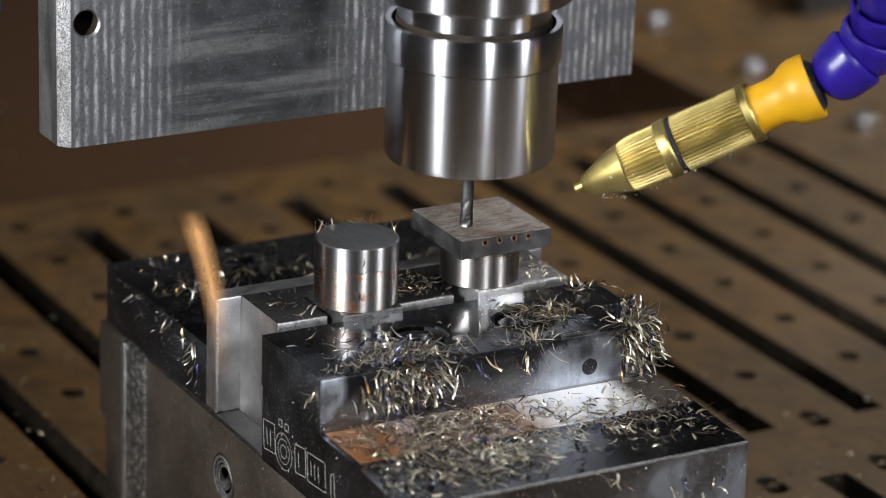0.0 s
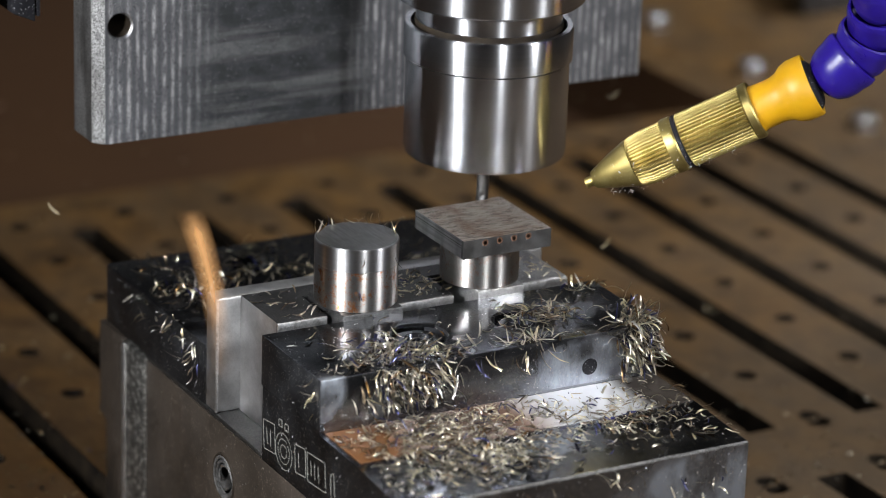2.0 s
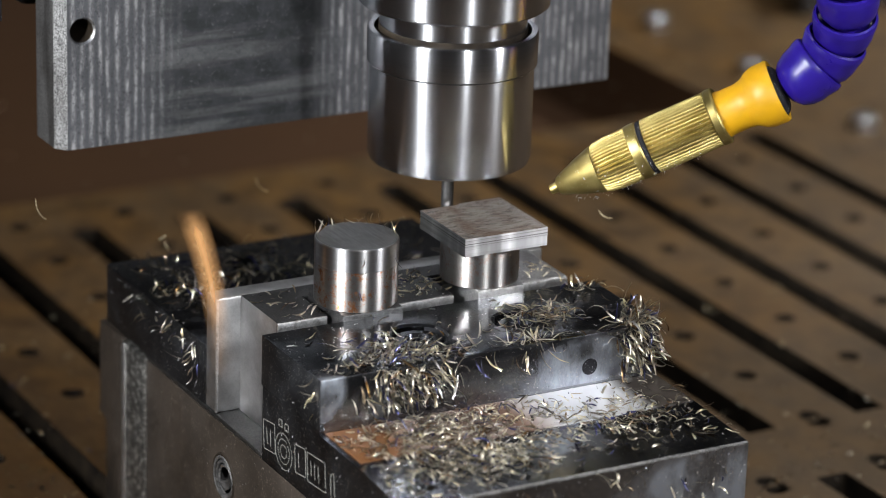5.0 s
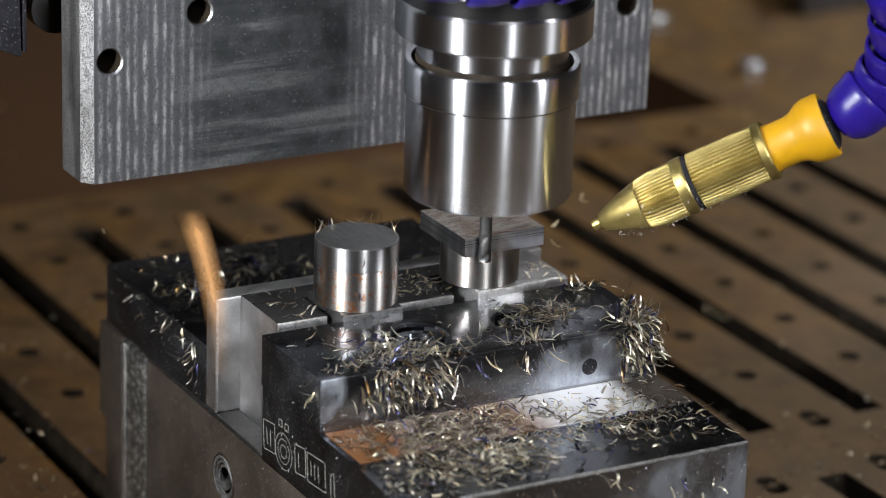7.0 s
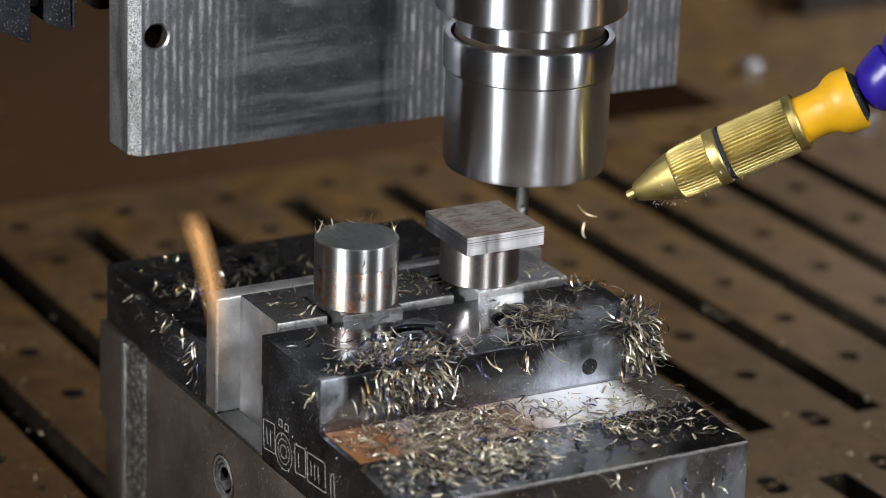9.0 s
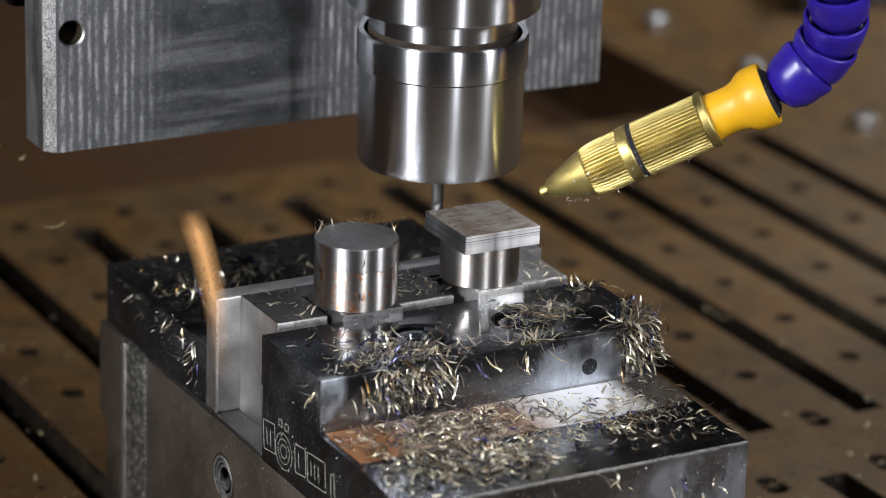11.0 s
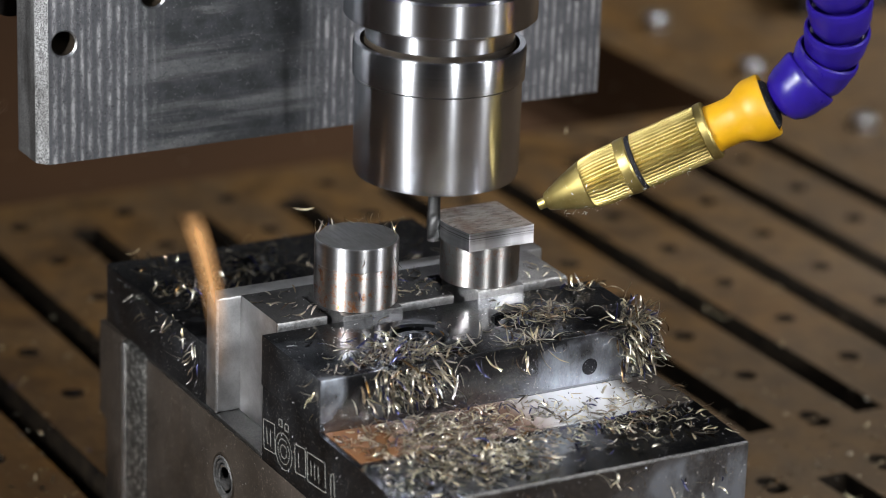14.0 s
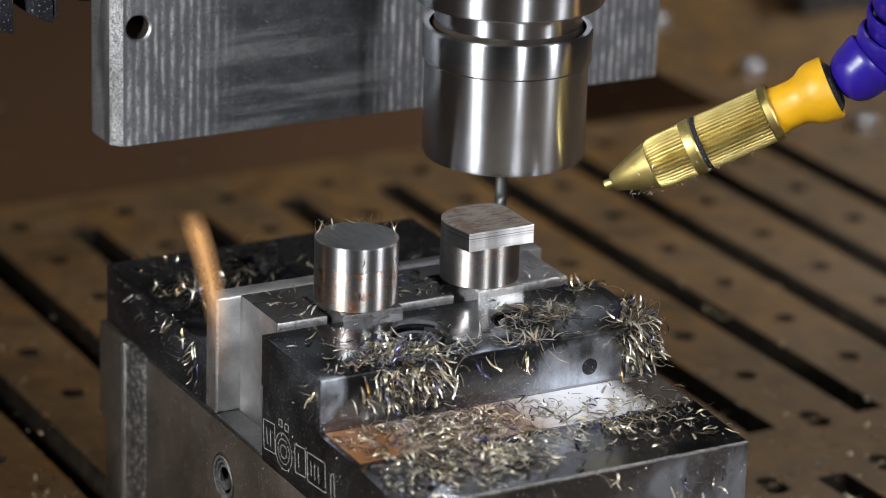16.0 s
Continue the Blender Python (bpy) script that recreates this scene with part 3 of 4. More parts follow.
def machine_vise():
    vise = thing("machine_vise", "black steel machine vise strewn with milling chips on the brown table", "vise", at(0, 0, 0))
    # body casting
    body = part("body", prism([(-84, -31), (58, -31), (58, -80), (-84, -80)], "x", XL + 0.1, XR - 0.1, 0.6), BROWN, vise, "oily dark brown cast body")
    part("rear_column", prism([(71.6, -30), (87, -30.6), (87, -56), (83, -57.5), (83, -80), (71.6, -80)], "x", XL - 0.4, XR, 0.6), BROWN, vise, "dark brown rear column")
    part("rubbed_strip", box(XL - 0.7, XR - 3, 57.6, 71.4, -80, -30.6, 0.8), WORN, vise, "bright worn casting edge")
    # chamfer highlight put in as a strip of bright steel
    part("lit_ridge", prism([(69.2, -30.9), (70.6, -30.7), (71.2, -32), (71.2, -80), (69.2, -80)], "x", XL - 1.0, XL + 0.2, 0.3), SPECK, vise, "ridge of the casting, brightened for the light it catches")
    part("bed", box(XL + 0.05, XR, -9.5, 58, -30.9, -29.6, 0.3), SOFT, vise, "rubbed steel guide bed")
    # flat near-black disc paints the depth of the threaded hole
    part("hole_shade_disc", lathe([(0, 0.05), (5.6, 0.05), (5.9, 0.25), (6.3, 0.0)], 32), RECESS_SHADE, vise, "near-black disc painting the threaded hole's depth", place=Matrix.Translation(Vector((XL + 0.1, 11.4, -44.5)) * MM) @ pose(0, 0, 0, 0, -90, 0))
    for k in range(3):
        part("thread_ridge", lathe([(5.5 - 0.75 * k, 0.12), (5.2 - 0.75 * k, 0.30), (4.7 - 0.75 * k, 0.12)], 32), THREAD, vise, "bright thread ridge",
             place=Matrix.Translation(Vector((XL + 0.1, 11.4 - 0.75 * k, -44.5)) * MM) @ pose(0, 0, 0, 0, -90, 0))
    # fixed jaw
    part("fixed_jaw", two_faced(plate_with_bores(XL, XR, 22.2, 83, -29.5, -14, [(6.0, 68.0, 6.2), (32.0, 68.0, 6.2)], 9)), (BLACK, MATTE), vise, "black oxide fixed jaw block with bores")
    part("jaw_plate", box(XL, XR + 0.8, 16, 22, -29.5, 0, 0.7), GROUND, vise, "bright ground steel jaw plate")
    # bevel highlight of the jaw plate put in as a bright strip
    part("lit_corner", box(XL - 0.08, XL + 0.7, 15.9, 16.5, -29.4, -0.2, 0.25), SPECK, vise, "bright strip for the highlight on the jaw plate corner")
    # soft jaw with half-round seats for the bars
    outline = [(-22.4, 15.9), (-22.4, -3.6), (-9.4, -3.6), (-9.4, 9.6), (9.4, 9.6), (9.4, -3.6), (24.4, -3.6), (24.4, 9.6), (43.2, 9.6), (43.2, 15.9)]
    # end faces take lighter GROUND, their light put into the colour
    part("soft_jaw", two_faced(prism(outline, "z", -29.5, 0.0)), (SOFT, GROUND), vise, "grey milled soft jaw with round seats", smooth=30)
    part("soft_jaw_end", box(43.22, 56.1, -3.6, 15.9, -29.5, 0.0, 0.15), PALE, vise, "speckled end of the soft jaw, painted brighter as lit")
    for a, b in ((-22.4, -9.4), (9.4, 24.4), (43.2, 56.1)):
        part("sawn_lip", box(a + 0.05, b - 0.05, -4.3, -3.65, -2.6, -0.05, 0.2), SPECK, vise, "bright sawn front lip")
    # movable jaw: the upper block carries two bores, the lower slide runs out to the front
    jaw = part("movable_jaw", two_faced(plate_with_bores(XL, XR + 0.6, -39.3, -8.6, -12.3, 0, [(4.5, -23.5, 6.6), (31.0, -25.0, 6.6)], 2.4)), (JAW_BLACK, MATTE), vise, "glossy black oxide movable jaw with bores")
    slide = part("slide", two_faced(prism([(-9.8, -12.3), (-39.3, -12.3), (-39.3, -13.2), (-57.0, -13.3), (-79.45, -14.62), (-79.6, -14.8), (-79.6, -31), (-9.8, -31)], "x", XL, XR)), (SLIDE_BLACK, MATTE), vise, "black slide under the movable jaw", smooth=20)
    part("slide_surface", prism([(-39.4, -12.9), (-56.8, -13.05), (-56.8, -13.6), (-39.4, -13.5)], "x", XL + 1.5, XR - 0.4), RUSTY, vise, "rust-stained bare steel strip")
    part("worn_edge", prism([(-79.0, -14.5), (-79.55, -15.1), (-79.75, -15.05), (-79.7, -14.72), (-79.2, -14.44)], "x", XL + 14, XR - 0.2), EDGE, vise, "bare grey worn edge of the slide")
    # shallow near-black disc paints the screw hole's depth; its specks are grit
    pin = lathe([(2.05, 0.0), (2.0, 0.10), (1.6, 0.08), (1.4, 0.02), (0, 0.02)], 24)
    part("screw_hole_disc", pin, GRIT, vise, "gritty near-black disc standing in for the screw hole", place=Matrix.Translation(Vector((41.7, -39.4, -8.2)) * MM) @ pose(0, 0, 0, 90, 0, 0))
    for x, y in ((4.5, -23.5), (31.0, -25.0)):
        part("screw_head", lathe([(0, -4), (5.6, -4), (5.6, -1.3), (5.2, -0.9), (3.4, -0.9), (3.1, -2.2), (0, -2.2)], 32), BLACK, vise, "black screw head in its bore", place=Matrix.Translation(Vector((x, y, 0)) * MM))
    # maker's mark on the side of the jaw: outlined plain shapes
    def outline(*pts):
        for p, q in zip(pts, pts[1:] + pts[:1]):
            mark_bar(*p, *q, 0.2, slide)
    for y0, y1, z0, z1 in ((-10.4, -16.4, -20.4, -27.6), (-27.0, -32.4, -20.2, -27.0), (-33.4, -42.4, -19.6, -26.6), (-45.2, -47.0, -20.4, -27.4)):
        outline((y0, z0), (y1, z0 + 0.8), (y1 - 0.6, z1 + 0.8), (y0 - 0.6, z1))
        for k in range(1, int((y0 - y1) / 1.9)):
            y = y0 - 1.9 * k
            mark_bar(y, z0 - 1.6, y - 0.4, z1 + 1.8, 0.2, slide)
    ring_strip(-21.4, -24.4, 4.4, 0.2, XL, slide)
    ring_strip(-21.4, -24.4, 3.0, 0.2, XL, slide)
    ring_strip(-21.4, -24.4, 1.6, 0.2, XL, slide)
    for y in (-18.6, -21.8):
        outline((y, -17.2), (y - 1.7, -17.0), (y - 1.8, -18.7), (y - 0.1, -18.9))
    return vise


# ---------------------------------------------------------------- bars in the vise
def bar_blank():
    bar = thing("round_bar", "bright turned round steel bar with rusty lower half, clamped upright", "steel bar", at(0, 0, -20), group="bars in the vise")
    part("clamping_flat", box(-8.0, 8.0, -9.4, 9.3, -9.5, 21.5, 0.5), SOFT, bar, "flat-milled clamping foot")
    part("lower_shank", lathe([(0, 21.4), (9.7, 21.4), (10.0, 21.7), (10.0, 31.2), (9.9, 31.4)], 96), ROD_RUST, bar, "rust-spotted turned shank")
    part("upper_shank", lathe([(9.9, 31.4), (10.05, 31.6), (10.05, 36.85), (9.85, 37.12), (9.6, 37.15)], 96), ROD, bar, "bright polished upper band")
    part("end_face", lathe([(0, 37.17), (9.62, 37.17), (9.62, 36.9), (0, 36.9)], 96), ROD_TOP, bar, "dull grey faced end")
    return bar


CX, CY, CAP0, CAP1 = 33.8, 0.5, 12.0, 16.6
# faces of the square cap after each pass of the cutter, and the times when each side is cut
LEFT = [-12.3, -11.7, -10.7, -9.8, -8.0]
RIGHT = [12.2, 11.8, 11.2, 10.5, 9.7]
BACK = [12.2, 11.6, 10.9, 10.1, 9.6]
FRONT = [-12.6, -11.6, -11.0, -10.2, -8.7]
CUTS = {"left": [(0.45, 1.25), (3.9, 4.65), (7.16, 7.93), (12.92, 13.5)],
        "back": [(1.3, 2.24), (4.65, 5.5), (7.93, 8.72), (10.85, 11.59)],
        "right": [(2.24, 3.07), (5.5, 6.4), (8.72, 9.45), (11.59, 12.28)],
        "front": [(3.07, 3.9), (6.4, 7.16), (9.45, 10.05), (12.28, 12.92)]}
SEGMENTS = 6
shavings = []


def cap_piece(x0, x1, y0, y1, parent, skin, name="stock_segment"):
    bm = bmesh.new()
    bmesh.ops.create_cube(bm, size=1)
    for v in bm.verts:
        v.co = Vector(((x0 + x1) / 2 + v.co.x * (x1 - x0), (y0 + y1) / 2 + v.co.y * (y1 - y0), (CAP0 + CAP1) / 2 + v.co.z * (CAP1 - CAP0))) * MM
    bm.normal_update()
    for f in bm.faces:
        f.material_index = 0 if f.normal.z > 0.5 else 1
    return part(name, bm, (CAP_TOP, skin), parent, smooth=0)


def inward(x0, x1, y0, y1):
    """The way of a cut piece towards the middle of the cap."""
    return -0.38 * (x0 + x1), -0.38 * (y0 + y1)


def workpiece():
    """The second bar carries a square cap that the cutter mills down, side by side, in four passes."""
    bar = thing("milled_bar", "round steel bar with a square rust-veined cap being milled down", "steel bar", at(CX, CY, 0), group="bars in the vise")
    part("shank", lathe([(0, 1.9), (9.3, 1.9), (9.6, 2.2), (9.55, CAP0 + 0.2)], 96), ROD_FAINT, bar, "bright turned shank")
    part("clamping_flat", box(-5.5, 7.2, -9.7, 9.0, -29.4, 2.0, 0.5), SPECK, bar, "flat-milled clamping foot")
    l, r, b, f = LEFT[-1], RIGHT[-1], BACK[-1], FRONT[-1]
    outline = [(l, f), (r, f)]
    rr = 5.0
    outline += [(r - rr + rr * math.cos(a), b - rr + rr * math.sin(a)) for a in [math.pi / 2 * k / 8 for k in range(9)]]
    rl = 9.6
    outline += [(-rl * math.sin(a), rl * math.cos(a)) for a in [math.pi / 2 * k / 16 for k in range(18)]]
    core = prism(outline, "z", CAP0 - 0.01, CAP1 + 0.01, 0.0)
    core.normal_update()
    for face in core.faces:
        face.material_index = 0 if face.normal.z > 0.5 else 1
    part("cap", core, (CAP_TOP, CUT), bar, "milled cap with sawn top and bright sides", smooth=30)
    # rounded-off corners, cut away late
    for name, outl, t in (("corner_left", [(-rl * math.sin(a), rl * math.cos(a)) for a in [math.pi / 2 * (1 - k / 12) for k in range(13)]] + [(-rl, b)], 14.8),
                          ("corner_right", [(r, b - rr)] + [(r - rr + rr * math.cos(a), b - rr + rr * math.sin(a)) for a in [math.pi / 2 * k / 8 for k in range(9)]] + [(r, b)], 15.75)):
        clean = []
        for q in outl:
            if not clean or (Vector(q) - Vector(clean[-1])).length > 1e-4:
                clean.append(q)
        bm = prism(clean, "z", CAP0 - 0.005, CAP1 + 0.005)
        bm.normal_update()
        for face in bm.faces:
            face.material_index = 0 if face.normal.z > 0.5 else 1
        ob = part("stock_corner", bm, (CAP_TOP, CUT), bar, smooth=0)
        shavings.append((ob, t, (4.0 if "left" in name else -4.0, -4.0)))
    for k in range(4):
        l0, l1, r0, r1, b0, b1, f0, f1 = LEFT[k], LEFT[k + 1], RIGHT[k], RIGHT[k + 1], BACK[k], BACK[k + 1], FRONT[k], FRONT[k + 1]
        for s in range(SEGMENTS):
            u0, u1 = s / SEGMENTS, (s + 1) / SEGMENTS
            for side in ("left", "back", "right", "front"):
                t0, t1 = CUTS[side][k]
                t = t0 + (t1 - t0) * (u0 + u1) / 2
                if side == "left":      # the cutter runs from front to back
                    y0, y1 = f0 + (b0 - f0) * u0, f0 + (b0 - f0) * u1
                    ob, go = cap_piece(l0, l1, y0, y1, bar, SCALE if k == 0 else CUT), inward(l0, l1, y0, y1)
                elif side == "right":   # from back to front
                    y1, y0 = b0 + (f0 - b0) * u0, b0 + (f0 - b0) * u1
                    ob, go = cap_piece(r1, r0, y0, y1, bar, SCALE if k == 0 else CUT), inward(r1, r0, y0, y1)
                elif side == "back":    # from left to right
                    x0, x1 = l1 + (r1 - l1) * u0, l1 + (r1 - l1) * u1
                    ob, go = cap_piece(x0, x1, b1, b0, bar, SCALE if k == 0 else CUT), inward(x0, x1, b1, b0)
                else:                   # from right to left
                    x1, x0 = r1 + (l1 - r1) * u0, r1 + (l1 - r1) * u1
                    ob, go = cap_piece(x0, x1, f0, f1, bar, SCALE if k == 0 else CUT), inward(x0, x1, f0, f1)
                if k == 0 and side == "front" and 0 < s < 5:
                    part("rust_pit", lathe([(0, 0.0), (0.5, 0.0), (0.75, 0.05), (0.85, 0.0)], 12), PIT, ob, "small rusty punch pit",
                         place=Matrix.Translation(Vector(((x0 + x1) / 2, f0 - 0.01, CAP1 - 1.1)) * MM) @ pose(0, 0, 0, 90, 0, 0))
                shavings.append((ob, t, go))
    return bar


# ---------------------------------------------------------------- the milling head
HX, HY, HZ = 33.8, -13.0, 11.3


def H(x, y, z):
    """Plan millimetres to the head's own space."""
    return Vector((x - HX, y - HY, z - HZ)) * MM


def milling_head():
    head = thing("milling_head", "milling spindle with turned steel sleeve on a scratched aluminium plate", "milling head", at(HX, HY, HZ))
    flute = lambda i, k: 1.0 if k in (0, 1) or k > 14 else (0.84 if math.cos(2 * (2 * math.pi * i / 32 - 0.3 * k)) > 0.5 else 1.0)
    part("end_mill", lathe([(0, 0), (1.5, 0)] + [(1.5, 0.5 * k) for k in range(1, 24)] + [(1.5, 12.0), (1.5, 20), (0, 20)], 32, flute), CARBIDE, head, "thin grey carbide end mill")
    part("collet_nut", lathe([(0, 17.4), (18.2, 17.4), (19.4, 17.9), (19.8, 19.0), (19.8, 42.0), (20.45, 42.15), (20.5, 49.6), (20.2, 50.2), (18.9, 50.2), (18.7, 47.4), (0, 47.4)], 128), SLEEVE, head, "polished turned steel sleeve")
    # near-black band paints the shadow gap between neck and sleeve rim
    part("neck_shade_band", lathe([(17.72, 47.45), (18.66, 47.45), (18.66, 49.2), (17.9, 49.6), (17.9, 50.9), (17.72, 51.2)], 128), RECESS_SHADE, head, "near-black band painting the shadow gap round the neck")
    part("groove_ring", lathe([(19.82, 41.6), (19.93, 41.75), (20.3, 42.0), (20.46, 42.14), (20.0, 42.2)], 128), SLEEVE_DARK, head, "dark groove line")
    part("neck", lathe([(0, 47.5), (17.7, 47.5), (17.7, 57.5), (0, 57.5)], 96), SLEEVE, head, "bright neck")
    part("flange", lathe([(0, 56.6), (22.4, 56.6), (22.9, 57.1), (22.9, 64.6), (22.4, 65.2), (0, 65.2)], 128), SLEEVE, head, "bright turned flange")
    part("flange_cone", lathe([(0, 65.3), (22.3, 65.3), (19.4, 68.5), (19.0, 72.0), (19.0, 110), (0, 110)], 96), SLEEVE_DARK, head, "dark steel spindle nose")
    # aluminium plate: front face on y = 39, bevelled upright edges, through holes
    x0, x1, y0, y1, z0, z1 = -46.3, 110.3, 38.8, 52.8, 24.4, 150.0
    bm = plate_with_bores(x0 - HX, x1 - HX, z0 - HZ, z1 - HZ, -(y1 - HY), -(y0 - HY), [(-39.9 - HX, 54.3 - HZ, 3.0), (-16.8 - HX, 64.0 - HZ, 3.0), (103.0 - HX, 53.0 - HZ, 3.0)], 12.0, 0.0)
    for v in bm.verts:
        v.co = Vector((v.co.x, -v.co.z, v.co.y))
    bmesh.ops.recalc_face_normals(bm, faces=bm.faces[:])
    edge = [e for e in bm.edges if all(abs(v.co.x - (x0 - HX) * MM) < 1e-5 and abs(v.co.y - (y0 - HY) * MM) < 1e-5 for v in e.verts) and abs(e.verts[0].co.z - e.verts[1].co.z) > 0.05]
    bmesh.ops.bevel(bm, geom=edge, offset=2.85 * MM, segments=1, affect="EDGES", profile=0.5, clamp_overlap=False)
    bm.normal_update()
    for face in bm.faces:
        m = face.calc_center_median() / MM
        if any((m.x - (hx - HX)) ** 2 + (m.z - (hz - HZ)) ** 2 < 3.02 ** 2 for hx, hz in ((-39.9, 54.3), (-16.8, 64.0), (103.0, 53.0))) and m.y > y0 - HY + 0.4:
            face.material_index = 1
        elif face.normal.x < -0.9:
            face.material_index = 3
        elif face.normal.x < -0.5:
            face.material_index = 2
    part("head_plate", bm, (ALU, RECESS_SHADE, ALU_EDGE, ALU_SIDE), head, "scratched bare aluminium plate with drilled holes", smooth=30)
    part("spindle_clamp", box(-26, 26, 8 - 13, 39 + 13 - 0.3, 95, 122, 2.0), ALU, head, "aluminium spindle clamp")
    # bellows beside the plate
    for xa, za, xb, zb in ((-97.0, 66.0, -84.5, 60.6), (-79.5, 58.9, -69.1, 53.6), (-65.0, 58.2, -58.9, 55.4)):
        fold = prism([(xa - HX, za - HZ), (xb - HX, zb - HZ), (xb - 2.0 - HX, 150 - HZ), (xa - HX, 150 - HZ)], "y", 46 - HY, 75 - HY, 0.5)
        part("bellows_fold", fold, RUBBER, head, "black rubber bellows fold")
        # near-black slab paints the shade between the folds
        part("bellows_shade", box(xa - 6.0 - HX, xa + 1.0 - HX, 52 - HY, 75 - HY, za + 3.0 - HZ, 150 - HZ, 0.5), RECESS_SHADE, head, "near-black slab painting the shade between bellows folds")
    part("bellows_plate", box(-58.6 - HX, -57.7 - HX, 46 - HY, 75 - HY, 56.8 - HZ, 150 - HZ, 0.2), RUBBER, head, "thin end plate of the bellows")
    part("bearing_boss", lathe([(0, 0), (6.5, 0), (6.5, 6), (0, 6)], 32), SLEEVE_DARK, head, "dark round boss", place=Matrix.Translation(H(-44.5, 66, 62.5)) @ pose(0, 0, 0, 90, 0, 0))
    # block above the view, added as a shadow caster
    part("shadow_block", box(-90 - HX, 135 - HX, 53.0 - HY, 110 - HY, 100 - HZ, 150 - HZ, 1.5), BLACK, head, "unseen dark block behind the plate, added to cast a shadow")
    return head


def coolant_nozzle():
    noz = thing("coolant_nozzle", "brass coolant nozzle on a blue and yellow jointed hose", "coolant nozzle", at(HX, HY, HZ))
    tip, end = Vector((49.0, -36.9, 26.0)), Vector((82.4, -58.8, 47.4))
    d = (end - tip).normalized()
    base = Matrix.Translation(H(*tip)) @ d.to_track_quat("Z", "Y").to_matrix().to_4x4()
    part("jet_tip", lathe([(0, -0.4), (1.15, -0.4), (1.25, -0.2), (1.25, 2.0), (0, 2.0)], 24), BRASS, noz, "small brass jet", place=base)
    part("nozzle_cone", lathe([(0, 1.6), (1.9, 1.6), (2.3, 2.1), (4.6, 8.0), (5.9, 12.2), (0, 12.4)], 64), BRASS, noz, "smooth brass cone", place=base)
    n = 46 * 6
    teeth = lambda i, k: (1.0, 1.0, 0.99, 0.955, 0.93, 0.955)[i % 6]
    part("cone_knurl", lathe([(5.4, 11.6), (6.15, 13.0), (6.6, 16.0), (6.65, 21.6), (6.3, 22.0)], n, teeth), BRASS, noz, "ribbed brass grip", smooth=0, place=base)
    part("plain_collar", lathe([(0, 21.8), (6.75, 21.8), (6.85, 22.1), (6.85, 24.2), (6.5, 24.6), (0, 24.6)], 64), BRASS, noz, "smooth brass collar", place=base)
    part("o_ring", lathe([(5.6, 24.5), (6.5, 24.6), (6.7, 25.1), (6.5, 25.6), (5.6, 25.7)], 64), RUBBER, noz, "black rubber ring", place=base)
    part("grip", lathe([(6.2, 25.6), (6.75, 25.9), (6.8, 42.0), (6.4, 42.4)], n, teeth), BRASS, noz, "ribbed brass grip", smooth=0, place=base)
    part("end_collar", lathe([(0, 42.2), (6.8, 42.2), (7.0, 42.5), (7.0, 44.0), (6.7, 44.4), (0, 44.4)], 64), BRASS, noz, "shiny brass end collar", place=base)
    part("yellow_socket", lathe([(0, 44.4), (5.7, 44.4), (5.5, 46.0), (5.5, 49.6), (5.9, 51.4), (7.1, 53.2), (7.65, 55.0), (7.7, 58.2), (7.45, 58.8), (6.8, 58.8), (6.3, 57.0), (0, 56.4)], 64), YELLOW, noz, "orange-yellow plastic socket", place=base)
    part("socket_mouth", lathe([(4.6, 56.6), (6.2, 57.0), (6.5, 58.0), (6.1, 58.9), (5.4, 59.6), (4.6, 60.0)], 48), RUBBER, noz, "black chip-strewn gap", place=base)
    # bright flecks stand in for glints of drips under the brass
    rng = random.Random(52)
    bm = bmesh.new()
    for _ in range(110):
        a, z = math.pi * 1.5 + rng.gauss(0, 0.9), rng.uniform(3.0, 44.0)
        rad = 2.4 + 0.42 * z if z < 10 else 6.7
        p = Vector((rad * math.cos(a), rad * math.sin(a), z))
        chip(bm, p * MM, Vector((rng.gauss(0, 1), rng.gauss(0, 1), rng.gauss(0, 1))), p, rng.uniform(0.3, 1.3) * MM, rng.uniform(0.15, 0.4) * MM, rng.uniform(0.3, 1.5), rng)
    bmesh.ops.recalc_face_normals(bm, faces=bm.faces[:])
    part("glint_flecks", bm, SPECK, noz, "fine bright flecks standing in for glints on the brass", place=base)
    # jointed hose: each link is a ball with a flared cup
    link = mesh_of("hose_link", lathe([(0.93 * q, h) for q, h in ((0, -6.6), (3.4, -6.3), (5.6, -5.1), (7.0, -3.2), (7.65, -1.0), (7.85, 1.0), (8.15, 2.2), (8.25, 3.2), (8.05, 4.1), (7.5, 4.4), (7.05, 3.9), (6.9, 2.0), (0, 1.6))], 48), BLUE, smooth=40)
    path = [Vector(p) for p in ((97.6, -68.6, 58.0), (102.0, -71.1, 63.2), (103.0, -74.4, 70.4), (101.2, -77.8, 78.0), (98.6, -80.0, 86.0), (95.5, -80.0, 93.8), (90.0, -76.0, 101.0), (85.0, -71.5, 107.5),
                                 (78.5, -66.0, 111.5), (71.0, -61.0, 112.0), (64.0, -56.5, 108.5), (57.5, -52.0, 103.0), (50.5, -48.5, 97.5), (43.0, -46.2, 93.0), (34.0, -45.2, 91.0), (24.5, -44.8, 90.6),
                                 (15.0, -43.0, 91.0), (6.5, -39.5, 92.0), (-1.0, -34.0, 93.6), (-6.5, -26.5, 95.6), (-8.0, -17.5, 98.4), (-4.0, -9.5, 102.0))]
    for a, b in zip(path, path[1:]):
        ob = new("hose_link", link)
        ob.parent = noz
        ob.matrix_basis = Matrix.Translation(H(*a)) @ (b - a).to_track_quat("Z", "Y").to_matrix().to_4x4()
    return noz


